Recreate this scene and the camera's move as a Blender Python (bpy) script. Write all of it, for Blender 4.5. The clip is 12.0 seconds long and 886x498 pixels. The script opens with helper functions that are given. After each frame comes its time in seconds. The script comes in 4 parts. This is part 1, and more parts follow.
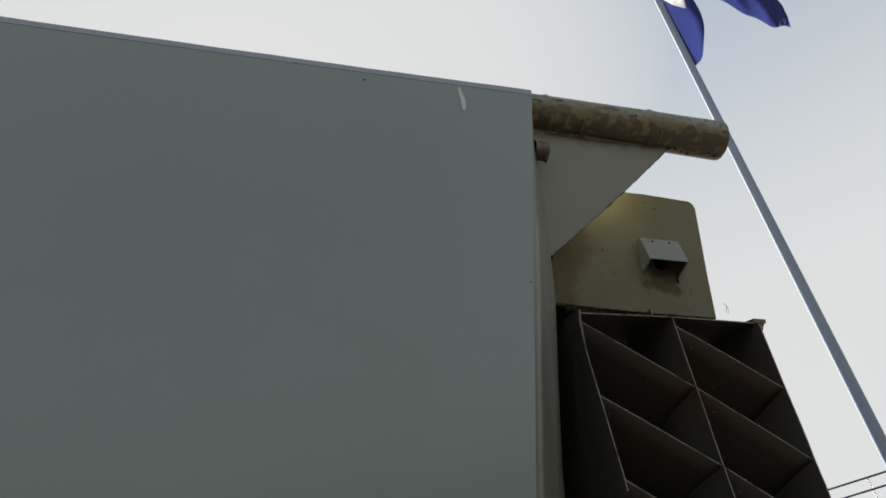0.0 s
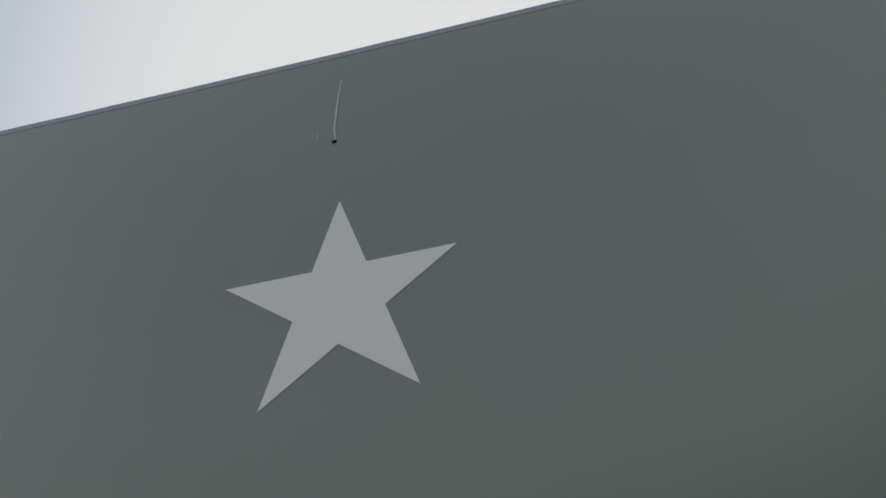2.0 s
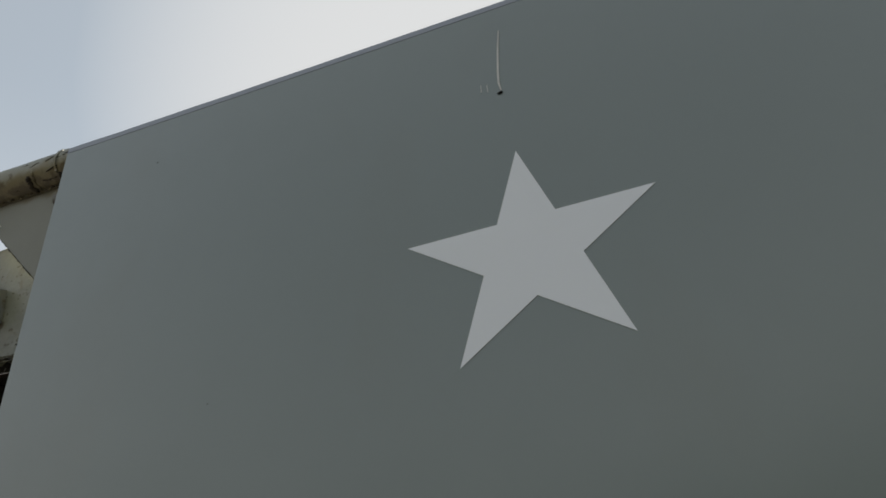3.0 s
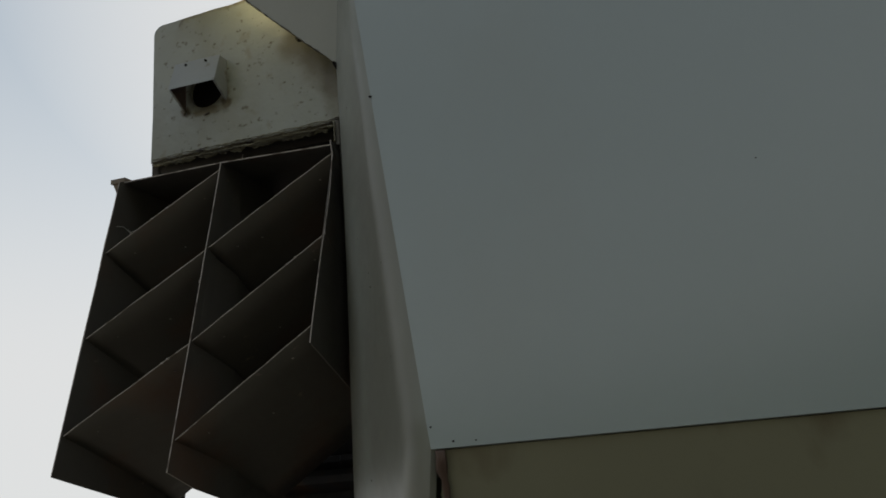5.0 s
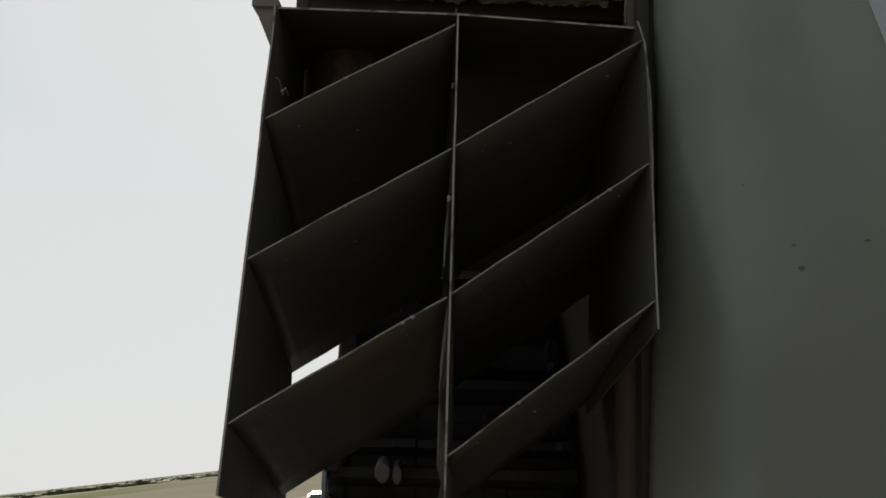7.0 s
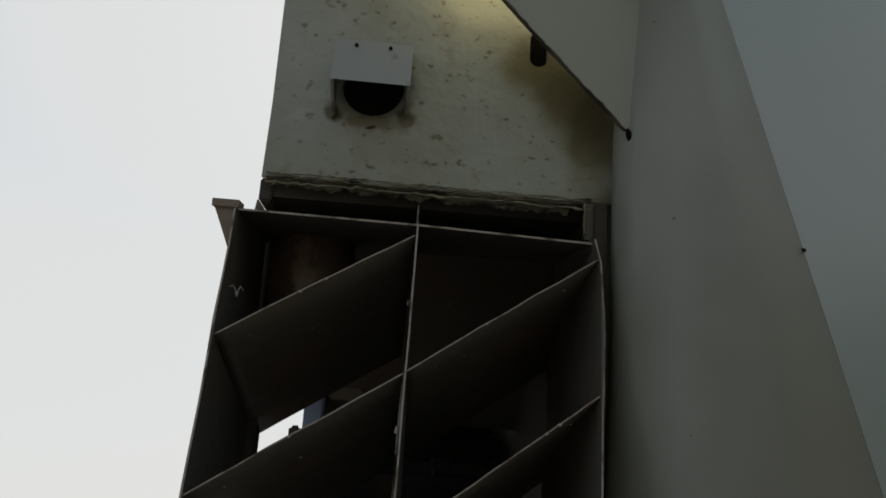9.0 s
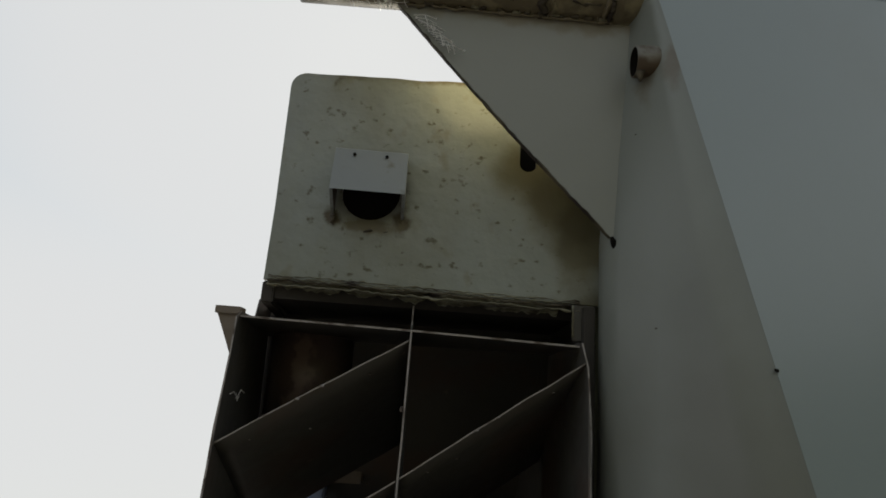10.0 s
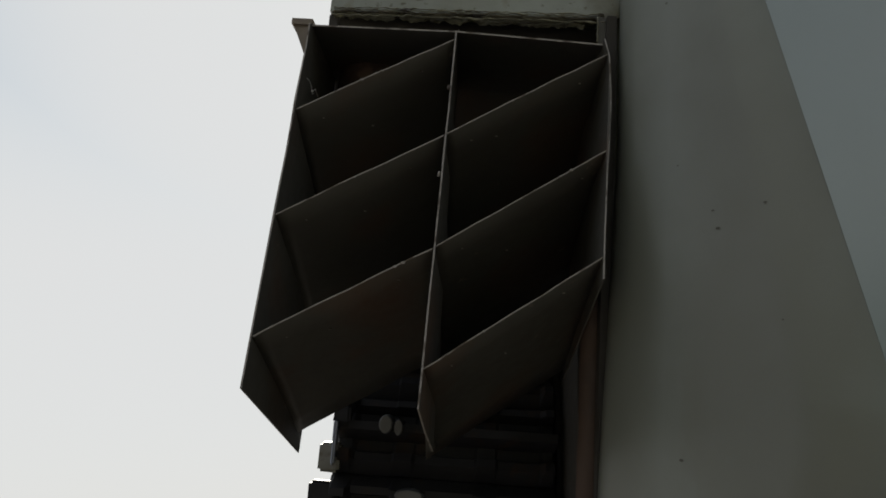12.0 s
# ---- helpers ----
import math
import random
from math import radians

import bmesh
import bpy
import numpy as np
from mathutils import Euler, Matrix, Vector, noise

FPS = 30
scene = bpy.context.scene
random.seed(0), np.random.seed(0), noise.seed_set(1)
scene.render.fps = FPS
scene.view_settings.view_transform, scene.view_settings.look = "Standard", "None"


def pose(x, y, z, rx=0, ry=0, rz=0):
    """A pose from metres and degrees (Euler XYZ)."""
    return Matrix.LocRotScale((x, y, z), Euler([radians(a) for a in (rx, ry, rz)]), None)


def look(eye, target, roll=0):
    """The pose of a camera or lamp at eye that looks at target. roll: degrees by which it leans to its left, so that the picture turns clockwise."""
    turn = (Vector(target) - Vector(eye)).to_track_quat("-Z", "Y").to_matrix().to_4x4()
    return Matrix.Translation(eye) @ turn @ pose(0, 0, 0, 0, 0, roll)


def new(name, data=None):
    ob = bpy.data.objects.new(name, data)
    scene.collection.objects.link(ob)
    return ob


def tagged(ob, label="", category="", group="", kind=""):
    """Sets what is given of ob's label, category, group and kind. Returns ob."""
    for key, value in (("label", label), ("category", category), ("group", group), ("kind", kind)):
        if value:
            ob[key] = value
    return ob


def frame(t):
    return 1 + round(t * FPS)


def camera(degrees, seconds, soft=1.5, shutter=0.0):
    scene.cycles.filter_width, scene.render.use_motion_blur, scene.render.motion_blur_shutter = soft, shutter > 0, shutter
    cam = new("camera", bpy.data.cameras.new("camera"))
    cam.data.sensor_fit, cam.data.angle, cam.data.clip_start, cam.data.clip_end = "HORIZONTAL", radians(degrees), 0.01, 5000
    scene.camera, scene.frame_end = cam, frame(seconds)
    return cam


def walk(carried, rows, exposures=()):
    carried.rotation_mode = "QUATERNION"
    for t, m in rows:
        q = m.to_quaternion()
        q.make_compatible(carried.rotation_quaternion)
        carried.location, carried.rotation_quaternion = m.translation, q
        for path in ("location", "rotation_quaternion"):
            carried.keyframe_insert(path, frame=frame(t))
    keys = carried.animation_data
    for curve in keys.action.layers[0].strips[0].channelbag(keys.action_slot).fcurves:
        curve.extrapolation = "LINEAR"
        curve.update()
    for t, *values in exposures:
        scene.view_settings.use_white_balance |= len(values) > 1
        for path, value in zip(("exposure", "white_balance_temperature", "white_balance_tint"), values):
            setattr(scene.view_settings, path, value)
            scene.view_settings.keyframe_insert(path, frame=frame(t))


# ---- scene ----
# ---- camera ----
# The vehicle stands on a bank that leans; TILT lays its own axes (x across, y forward, z up) into the level world.
TILT = Matrix.Rotation(radians(11.09), 4, Vector((0.7465, 0.6654, 0.0)))
cam = camera(65.2, 12.0, soft=1.7)
ROWS = [
    (0.0, TILT @ pose(0.600, -1.176, 1.486, 115.07, 0.79, -13.75)),
    (0.5, TILT @ pose(0.495, -1.182, 1.474, 114.69, 1.09, -9.31)),
    (1, TILT @ pose(0.408, -1.150, 1.469, 114.40, 5.10, -2.56)),
    (1.5, TILT @ pose(0.321, -1.138, 1.474, 114.49, 4.80, 2.61)),
    (2, TILT @ pose(0.263, -1.070, 1.456, 115.62, 6.26, 11.73)),
    (2.5, TILT @ pose(0.208, -1.042, 1.441, 116.07, 4.73, 18.35)),
    (3, TILT @ pose(0.098, -1.031, 1.441, 115.76, 5.78, 20.09)),
    (3.2, TILT @ pose(0.024, -1.026, 1.424, 116.55, 6.09, 20.82)),
    (4.8, TILT @ pose(-0.663, -0.998, 1.451, 106.43, 5.98, 15.71)),
    (5, TILT @ pose(-0.771, -0.965, 1.442, 105.61, 5.28, 14.34)),
    (5.5, TILT @ pose(-1.054, -0.865, 1.442, 107.92, 2.56, 12.23)),
    (6, TILT @ pose(-1.247, -0.819, 1.462, 107.57, -0.11, 9.90)),
    (6.5, TILT @ pose(-1.433, -0.750, 1.541, 99.78, 0.44, 1.91)),
    (6.7, TILT @ pose(-1.445, -0.704, 1.556, 97.61, -0.25, -0.15)),
    (8.3, TILT @ pose(-1.404, -0.656, 1.711, 100.18, -3.93, -5.53)),
    (8.5, TILT @ pose(-1.422, -0.677, 1.729, 100.87, -3.31, -5.08)),
    (9, TILT @ pose(-1.427, -0.714, 1.770, 102.17, -3.82, -4.51)),
    (9.5, TILT @ pose(-1.423, -0.750, 1.812, 104.10, -3.83, -4.35)),
    (10, TILT @ pose(-1.413, -0.769, 1.839, 105.56, -3.85, -3.60)),
    (10.5, TILT @ pose(-1.411, -0.799, 1.854, 107.91, -3.73, -3.51)),
    (11, TILT @ pose(-1.418, -0.833, 1.875, 108.93, -4.57, -3.55)),
    (11.5, TILT @ pose(-1.431, -0.831, 1.730, 107.56, -4.83, -1.23)),
    (12, TILT @ pose(-1.373, -0.835, 1.458, 101.63, -3.94, 1.15)),
]
walk(cam, ROWS, exposures=[(0.0, 2.0), (12.0, 2.0)])

# ---- sky, sun ----
SUN_ELEV, SUN_TURN = radians(40), radians(0)
world = bpy.data.worlds.new("world")
scene.world = world
world.use_nodes = True
wn, wl = world.node_tree.nodes, world.node_tree.links
wn.clear()
sky = wn.new("ShaderNodeTexSky")
sky.sky_type = "NISHITA"
sky.sun_disc = False
sky.sun_elevation, sky.sun_rotation = SUN_ELEV, SUN_TURN
sky.dust_density, sky.air_density = 0.8, 1.2
gain = wn.new("ShaderNodeVectorMath")
gain.operation = "MULTIPLY"
gain.inputs[1].default_value = (0.0238, 0.0270, 0.0246)
way = wn.new("ShaderNodeTexCoord")
split = wn.new("ShaderNodeSeparateXYZ")
depth = wn.new("ShaderNodeMapRange")          # the haze thins with height above the horizon
depth.interpolation_type = "SMOOTHSTEP"
depth.inputs["From Min"].default_value, depth.inputs["From Max"].default_value = 0.30, 0.76
depth.inputs["To Min"].default_value, depth.inputs["To Max"].default_value = 0.97, 0.46
toward = wn.new("ShaderNodeVectorMath")         # and thickens towards the sun
toward.operation = "DOT_PRODUCT"
toward.inputs[1].default_value = (math.sin(SUN_TURN) * math.cos(SUN_ELEV), math.cos(SUN_TURN) * math.cos(SUN_ELEV), math.sin(SUN_ELEV))
aureole = wn.new("ShaderNodeMapRange")
aureole.interpolation_type = "SMOOTHSTEP"
aureole.inputs["From Min"].default_value, aureole.inputs["From Max"].default_value = 0.64, 0.95
aureole.inputs["To Min"].default_value, aureole.inputs["To Max"].default_value = 0.0, 0.95
most = wn.new("ShaderNodeMath")
most.operation = "MAXIMUM"
haze = wn.new("ShaderNodeMix")
haze.data_type = "RGBA"
haze.inputs["B"].default_value = (0.1862, 0.1876, 0.1866, 1)
back = wn.new("ShaderNodeBackground")
wout = wn.new("ShaderNodeOutputWorld")
wl.new(sky.outputs[0], gain.inputs[0])
wl.new(gain.outputs[0], haze.inputs["A"])
wl.new(way.outputs["Generated"], split.inputs[0])
wl.new(split.outputs["Z"], depth.inputs["Value"])
wl.new(way.outputs["Generated"], toward.inputs[0])
wl.new(toward.outputs["Value"], aureole.inputs["Value"])
wl.new(depth.outputs[0], most.inputs[0])
wl.new(aureole.outputs[0], most.inputs[1])
wl.new(most.outputs[0], haze.inputs["Factor"])
wl.new(haze.outputs["Result"], back.inputs["Color"])
wl.new(back.outputs[0], wout.inputs["Surface"])

sun = new("sun", bpy.data.lights.new("sun", "SUN"))
sun.data.energy, sun.data.angle, sun.data.color = 5.0, radians(0.8), (1.0, 0.93, 0.82)
SUN_WAY = Vector((math.sin(SUN_TURN) * math.cos(SUN_ELEV), math.cos(SUN_TURN) * math.cos(SUN_ELEV), math.sin(SUN_ELEV)))
sun.matrix_world = look(SUN_WAY * 60, (0, 0, 0))


# ---- materials ----
def shade(name, base, rough=0.6, metal=0.0, fine=None, stains=(), bump=0.2, bump_scale=60.0, mottling=0.12, mottle_scale=3.0, gloss=0.5, places=(), coat=0.0, relief=0.002):
    """Paint or metal: a base colour with broad mottling and fine grain, then stains, each (colour, scale, from, to,
    stretch), and patches of stain, painted shade or painted sheen that sit at a place, each (colour, centre, radii,
    raggedness, scale), alike on both sides of the vehicle."""
    m = bpy.data.materials.new(name)
    m.use_nodes = True
    n, l = m.node_tree.nodes, m.node_tree.links
    b = n["Principled BSDF"]
    b.inputs["Roughness"].default_value, b.inputs["Metallic"].default_value = rough, metal
    b.inputs["Specular IOR Level"].default_value = gloss
    b.inputs["Coat Weight"].default_value, b.inputs["Coat Roughness"].default_value = coat, 0.22
    co = n.new("ShaderNodeTexCoord").outputs["Object"]

    def noise_at(scale, detail=5.0, stretch=(1, 1, 1)):
        mp = n.new("ShaderNodeMapping")
        mp.inputs["Scale"].default_value = stretch
        l.new(co, mp.inputs["Vector"])
        t = n.new("ShaderNodeTexNoise")
        t.inputs["Scale"].default_value, t.inputs["Detail"].default_value = scale, detail
        l.new(mp.outputs[0], t.inputs["Vector"])
        return t.outputs[0]

    def mixed(fac, a, c):
        x = n.new("ShaderNodeMix")
        x.data_type = "RGBA"
        l.new(fac, x.inputs["Factor"])
        for key, value in (("A", a), ("B", c)):
            if isinstance(value, tuple):
                x.inputs[key].default_value = (*value, 1)
            else:
                l.new(value, x.inputs[key])
        return x.outputs["Result"]

    dark = tuple(c * (1 - mottling) for c in base)
    light = tuple(min(1, c * (1 + mottling)) for c in base)
    col = mixed(noise_at(mottle_scale), dark, light)
    grain = noise_at(bump_scale, 6.0)
    if fine:
        r = n.new("ShaderNodeMapRange")
        r.inputs["From Min"].default_value, r.inputs["From Max"].default_value = fine[1], fine[2]
        l.new(grain, r.inputs["Value"])
        col = mixed(r.outputs[0], col, fine[0])
    for colour, scale, lo, hi, stretch in stains:
        r = n.new("ShaderNodeMapRange")
        r.inputs["From Min"].default_value, r.inputs["From Max"].default_value = lo, hi
        l.new(noise_at(scale, 8.0, stretch), r.inputs["Value"])
        col = mixed(r.outputs[0], col, colour)
    for colour, centre, radii, ragged, scale in places:
        both = n.new("ShaderNodeVectorMath")
        both.operation = "ABSOLUTE"
        l.new(co, both.inputs[0])
        mp = n.new("ShaderNodeMapping")
        mp.vector_type = "POINT"
        mp.inputs["Location"].default_value = tuple(-c / r for c, r in zip(centre, radii))
        mp.inputs["Scale"].default_value = tuple(1 / r for r in radii)
        l.new(both.outputs[0], mp.inputs["Vector"])
        far = n.new("ShaderNodeVectorMath")
        far.operation = "LENGTH"
        l.new(mp.outputs[0], far.inputs[0])
        mess = n.new("ShaderNodeMath")
        mess.operation = "MULTIPLY_ADD"
        l.new(noise_at(scale, 7.0), mess.inputs[0])
        mess.inputs[1].default_value = 4 * ragged
        mess.inputs[2].default_value = -2 * ragged
        add = n.new("ShaderNodeMath")
        add.operation = "ADD"
        l.new(far.outputs["Value"], add.inputs[0])
        l.new(mess.outputs[0], add.inputs[1])
        r = n.new("ShaderNodeMapRange")
        r.interpolation_type = "SMOOTHSTEP"
        r.inputs["From Min"].default_value, r.inputs["From Max"].default_value = 0.40, 1.25
        r.inputs["To Min"].default_value, r.inputs["To Max"].default_value = 1.0, 0.0
        l.new(add.outputs[0], r.inputs["Value"])
        col = mixed(r.outputs[0], col, colour)
    l.new(col, b.inputs["Base Color"])
    bp = n.new("ShaderNodeBump")
    bp.inputs["Strength"].default_value, bp.inputs["Distance"].default_value = bump, relief
    l.new(grain, bp.inputs["Height"])
    l.new(bp.outputs[0], b.inputs["Normal"])
    rr = n.new("ShaderNodeMapRange")
    rr.inputs["To Min"].default_value, rr.inputs["To Max"].default_value = max(0.05, rough - 0.12), min(1, rough + 0.12)
    l.new(noise_at(mottle_scale * 6), rr.inputs["Value"])
    l.new(rr.outputs[0], b.inputs["Roughness"])
    return m


PLATE = shade("grey_paint", (0.201, 0.248, 0.253), 0.36, coat=0.9, bump=0.02, bump_scale=90, mottling=0.05, mottle_scale=2.2,
              stains=[((0.196, 0.232, 0.228), 5.0, 0.55, 0.85, (1, 1, 0.4))])
OLIVE = shade("olive_paint", (0.181, 0.188, 0.132), 0.6, bump=0.15, bump_scale=60, mottling=0.12, mottle_scale=4,
              stains=[((0.10, 0.085, 0.05), 9.0, 0.58, 0.75, (1, 1, 0.5))])
CHEEK = shade("drab_paint", (0.219, 0.241, 0.222), 0.36, bump=0.1, bump_scale=70, mottling=0.08, mottle_scale=5,
              stains=[((0.16, 0.155, 0.12), 7.0, 0.62, 0.8, (1, 1, 0.4))],
              # First patch is painted shade by the grille, second is rust at the stub.
              places=[((0.160, 0.169, 0.146), (0.0, 0.10, 1.55), (30.0, 0.12, 0.50), 0.25, 6.0), ((0.165, 0.155, 0.125), (0.0, 0.020, 2.310), (30.0, 0.016, 0.034), 0.5, 30.0)])
GUSSET = shade("grey_drab_paint", (0.260, 0.276, 0.253), 0.42, bump=0.1, bump_scale=70, mottling=0.07, mottle_scale=5,
               stains=[((0.17, 0.165, 0.13), 7.0, 0.62, 0.8, (1, 1, 0.4))], places=[((0.205, 0.190, 0.145), (1.25, 0.05, 2.41), (0.22, 9.0, 0.022), 0.6, 26.0)])
# Added reflector: unseen gusset back tinted yellow to bounce sun onto the panel.
BOUNCE = shade("bounce_paint", (0.36, 0.31, 0.165), 0.6, bump=0.1, mottling=0.1, mottle_scale=8)
PANEL = shade("pitted_paint", (0.258, 0.286, 0.258), 0.34, bump=1.0, bump_scale=28, relief=0.0028, mottling=0.13, mottle_scale=9,
              fine=((0.07, 0.063, 0.036), 0.68, 0.76),
              stains=[((0.19, 0.193, 0.14), 5.0, 0.5, 0.78, (1, 1, 0.6)), ((0.10, 0.094, 0.060), 62.0, 0.615, 0.70, (1, 1, 1.3)), ((0.185, 0.178, 0.118), 22.0, 0.6, 0.75, (1, 1, 0.8))],
              # Patches by the gusset and cheek corner mix mould stain with painted contact shade.
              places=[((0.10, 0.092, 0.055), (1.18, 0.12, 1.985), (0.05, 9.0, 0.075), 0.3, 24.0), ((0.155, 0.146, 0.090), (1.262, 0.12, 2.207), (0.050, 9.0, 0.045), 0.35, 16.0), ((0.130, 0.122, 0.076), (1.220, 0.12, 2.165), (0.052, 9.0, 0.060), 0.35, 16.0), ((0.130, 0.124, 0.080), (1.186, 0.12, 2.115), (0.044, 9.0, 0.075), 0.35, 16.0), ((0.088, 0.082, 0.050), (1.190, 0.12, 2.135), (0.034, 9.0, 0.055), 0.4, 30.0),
                      ((0.068, 0.056, 0.032), (1.433, 0.14, 2.127), (0.014, 9.0, 0.020), 0.5, 70.0), ((0.078, 0.064, 0.038), (1.528, 0.14, 2.127), (0.012, 9.0, 0.015), 0.5, 70.0),
                      # Second patch: the hood's shade round the hole put into the colour.
                      ((0.125, 0.112, 0.062), (1.48, 0.14, 2.117), (0.054, 9.0, 0.012), 0.6, 50.0), ((0.05, 0.042, 0.03), (1.478, 0.14, 2.170), (0.052, 9.0, 0.052), 0.15, 40.0),
                      ((0.13, 0.115, 0.065), (1.40, 0.14, 2.352), (0.14, 9.0, 0.014), 0.6, 40.0)])
OCHRE = shade("olive_ochre_paint", (0.176, 0.178, 0.122), 0.45, bump=0.8, bump_scale=28, mottling=0.12, mottle_scale=7,
              stains=[((0.138, 0.132, 0.080), 5.0, 0.5, 0.75, (1, 1, 0.6)), ((0.085, 0.072, 0.04), 50.0, 0.66, 0.73, (1, 1, 1.1))],
              # Gusset-side stain holds painted contact shade; the second patch is hood shade.
              places=[((0.11, 0.092, 0.045), (1.20, 0.12, 2.17), (0.085, 9.0, 0.17), 0.4, 14.0), ((0.04, 0.034, 0.024), (1.478, 0.14, 2.150), (0.055, 9.0, 0.040), 0.15, 40.0),
                      ((0.08, 0.065, 0.03), (1.48, 0.14, 2.10), (0.060, 9.0, 0.022), 0.5, 40.0)])
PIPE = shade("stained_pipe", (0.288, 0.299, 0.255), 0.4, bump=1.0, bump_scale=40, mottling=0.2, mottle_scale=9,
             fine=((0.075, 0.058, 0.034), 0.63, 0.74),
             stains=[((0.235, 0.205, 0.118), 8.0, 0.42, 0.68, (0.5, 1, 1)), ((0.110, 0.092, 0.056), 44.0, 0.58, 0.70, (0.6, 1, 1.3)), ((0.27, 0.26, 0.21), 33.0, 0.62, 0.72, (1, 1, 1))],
             # Placed patches turn the pipe browner towards its underside, with a ragged border.
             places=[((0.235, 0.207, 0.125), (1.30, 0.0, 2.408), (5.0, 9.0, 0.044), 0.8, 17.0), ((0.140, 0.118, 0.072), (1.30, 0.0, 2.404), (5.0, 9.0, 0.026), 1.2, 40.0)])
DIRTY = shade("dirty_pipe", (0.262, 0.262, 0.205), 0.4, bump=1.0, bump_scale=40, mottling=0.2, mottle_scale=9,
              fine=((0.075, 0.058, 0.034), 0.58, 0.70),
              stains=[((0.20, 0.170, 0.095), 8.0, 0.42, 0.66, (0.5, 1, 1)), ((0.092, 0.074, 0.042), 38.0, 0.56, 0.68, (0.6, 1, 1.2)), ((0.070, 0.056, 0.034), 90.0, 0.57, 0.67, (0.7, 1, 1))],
              # Browner low on the pipe, ragged at the upper border.
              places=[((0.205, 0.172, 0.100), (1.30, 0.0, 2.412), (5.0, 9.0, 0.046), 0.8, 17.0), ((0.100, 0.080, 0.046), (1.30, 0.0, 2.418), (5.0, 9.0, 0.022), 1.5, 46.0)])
# The placed patch makes the hood darker brown towards its foot.
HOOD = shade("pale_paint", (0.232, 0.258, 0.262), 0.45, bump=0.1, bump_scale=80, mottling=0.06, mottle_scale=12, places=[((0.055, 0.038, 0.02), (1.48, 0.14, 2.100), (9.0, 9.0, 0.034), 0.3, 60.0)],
             stains=[((0.12, 0.10, 0.06), 30.0, 0.62, 0.75, (1, 1, 1))])
VANE = shade("dark_rusty_steel", (0.077, 0.074, 0.065), 0.55, 0.0, bump=0.3, bump_scale=55, mottling=0.3, mottle_scale=8,
             stains=[((0.100, 0.064, 0.046), 6.0, 0.5, 0.72, (1, 1, 1)), ((0.16, 0.13, 0.11), 40.0, 0.7, 0.76, (1, 1, 1))])
EDGE = shade("bare_edge", (0.289, 0.268, 0.247), 0.55, 0.0, bump=0.3, bump_scale=120, mottling=0.3, mottle_scale=40,
             stains=[((0.09, 0.07, 0.055), 38.0, 0.53, 0.66, (1, 1, 1))])
CHIP = shade("faded_chip", (0.085, 0.083, 0.068), 0.7, mottling=0.2, mottle_scale=60)
CAP = shade("worn_pin", (0.125, 0.128, 0.13), 0.4, 0.0, bump=0.3, bump_scale=80, mottling=0.2, mottle_scale=30)
SHEEN = shade("rust_sheen", (0.106, 0.077, 0.065), 0.4, 0.0, bump=0.5, bump_scale=45, mottling=0.35, mottle_scale=16,
              stains=[((0.06, 0.038, 0.03), 14.0, 0.48, 0.66, (1, 1, 0.25)), ((0.16, 0.11, 0.09), 30.0, 0.58, 0.7, (1, 1, 0.3))],
              # Pale upright streak: the curved plate's glossy reflection painted as colour.
              places=[((0.17, 0.122, 0.102), (1.553, 0.20, 1.92), (0.017, 9.0, 0.12), 0.9, 60.0)])
BRACKET = shade("pale_rust", (0.19, 0.16, 0.125), 0.6, 0.0, bump=0.4, bump_scale=70, mottling=0.3, mottle_scale=40)
RUST = shade("brown_rust", (0.075, 0.048, 0.036), 0.75, 0.0, bump=0.5, bump_scale=50, mottling=0.35, mottle_scale=14,
             stains=[((0.05, 0.035, 0.03), 18.0, 0.5, 0.7, (1, 1, 0.4))])
RUSTY = shade("rusty_pipe", (0.2, 0.2, 0.175), 0.55, 0.0, bump=0.5, bump_scale=60, mottling=0.35, mottle_scale=30, stains=[((0.07, 0.048, 0.026), 30.0, 0.46, 0.6, (1, 1, 1))], places=[((0.075, 0.052, 0.028), (1.13, 0.016, 2.312), (9.0, 9.0, 0.014), 0.4, 60.0)])
WELD = shade("dirty_weld", (0.085, 0.073, 0.045), 0.65, 0.0, bump=0.6, bump_scale=90, mottling=0.3, mottle_scale=30,
             stains=[((0.024, 0.017, 0.012), 24.0, 0.42, 0.58, (1, 1, 1))])
SEAM = shade("painted_seam", (0.165, 0.160, 0.108), 0.45, 0.0, bump=0.9, bump_scale=70, mottling=0.3, mottle_scale=30,
             stains=[((0.045, 0.036, 0.02), 20.0, 0.47, 0.60, (0.35, 1, 3.0)), ((0.028, 0.021, 0.014), 60.0, 0.56, 0.66, (0.5, 1, 2.0))])
# Steel with bluish light painted into its base; the brown stains are its own.
BLUE_LIT = shade("blue_lit_steel", (0.27, 0.33, 0.47), 0.45, bump=0.2, mottling=0.2, mottle_scale=20, stains=[((0.12, 0.09, 0.07), 12.0, 0.55, 0.65, (1, 1, 1))])
TRACK = shade("track_steel", (0.022, 0.022, 0.025), 0.6, 0.0, gloss=0.25, bump=0.5, bump_scale=60, mottling=0.4, mottle_scale=20,
              stains=[((0.045, 0.027, 0.018), 16.0, 0.55, 0.7, (1, 1, 1))])
# Near-black: shade of channel, skirt and pontoon underside is put into this colour.
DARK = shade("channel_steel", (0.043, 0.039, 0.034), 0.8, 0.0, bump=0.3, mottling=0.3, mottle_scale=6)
WHITE = shade("white_paint", (0.86, 0.91, 1.0), 0.4, coat=0.9, bump=0.05, bump_scale=90, mottling=0.02, mottle_scale=4)
STREAK = shade("chalk_streak", (0.66, 0.67, 0.68), 0.8, bump=0.2, mottling=0.2, mottle_scale=80)
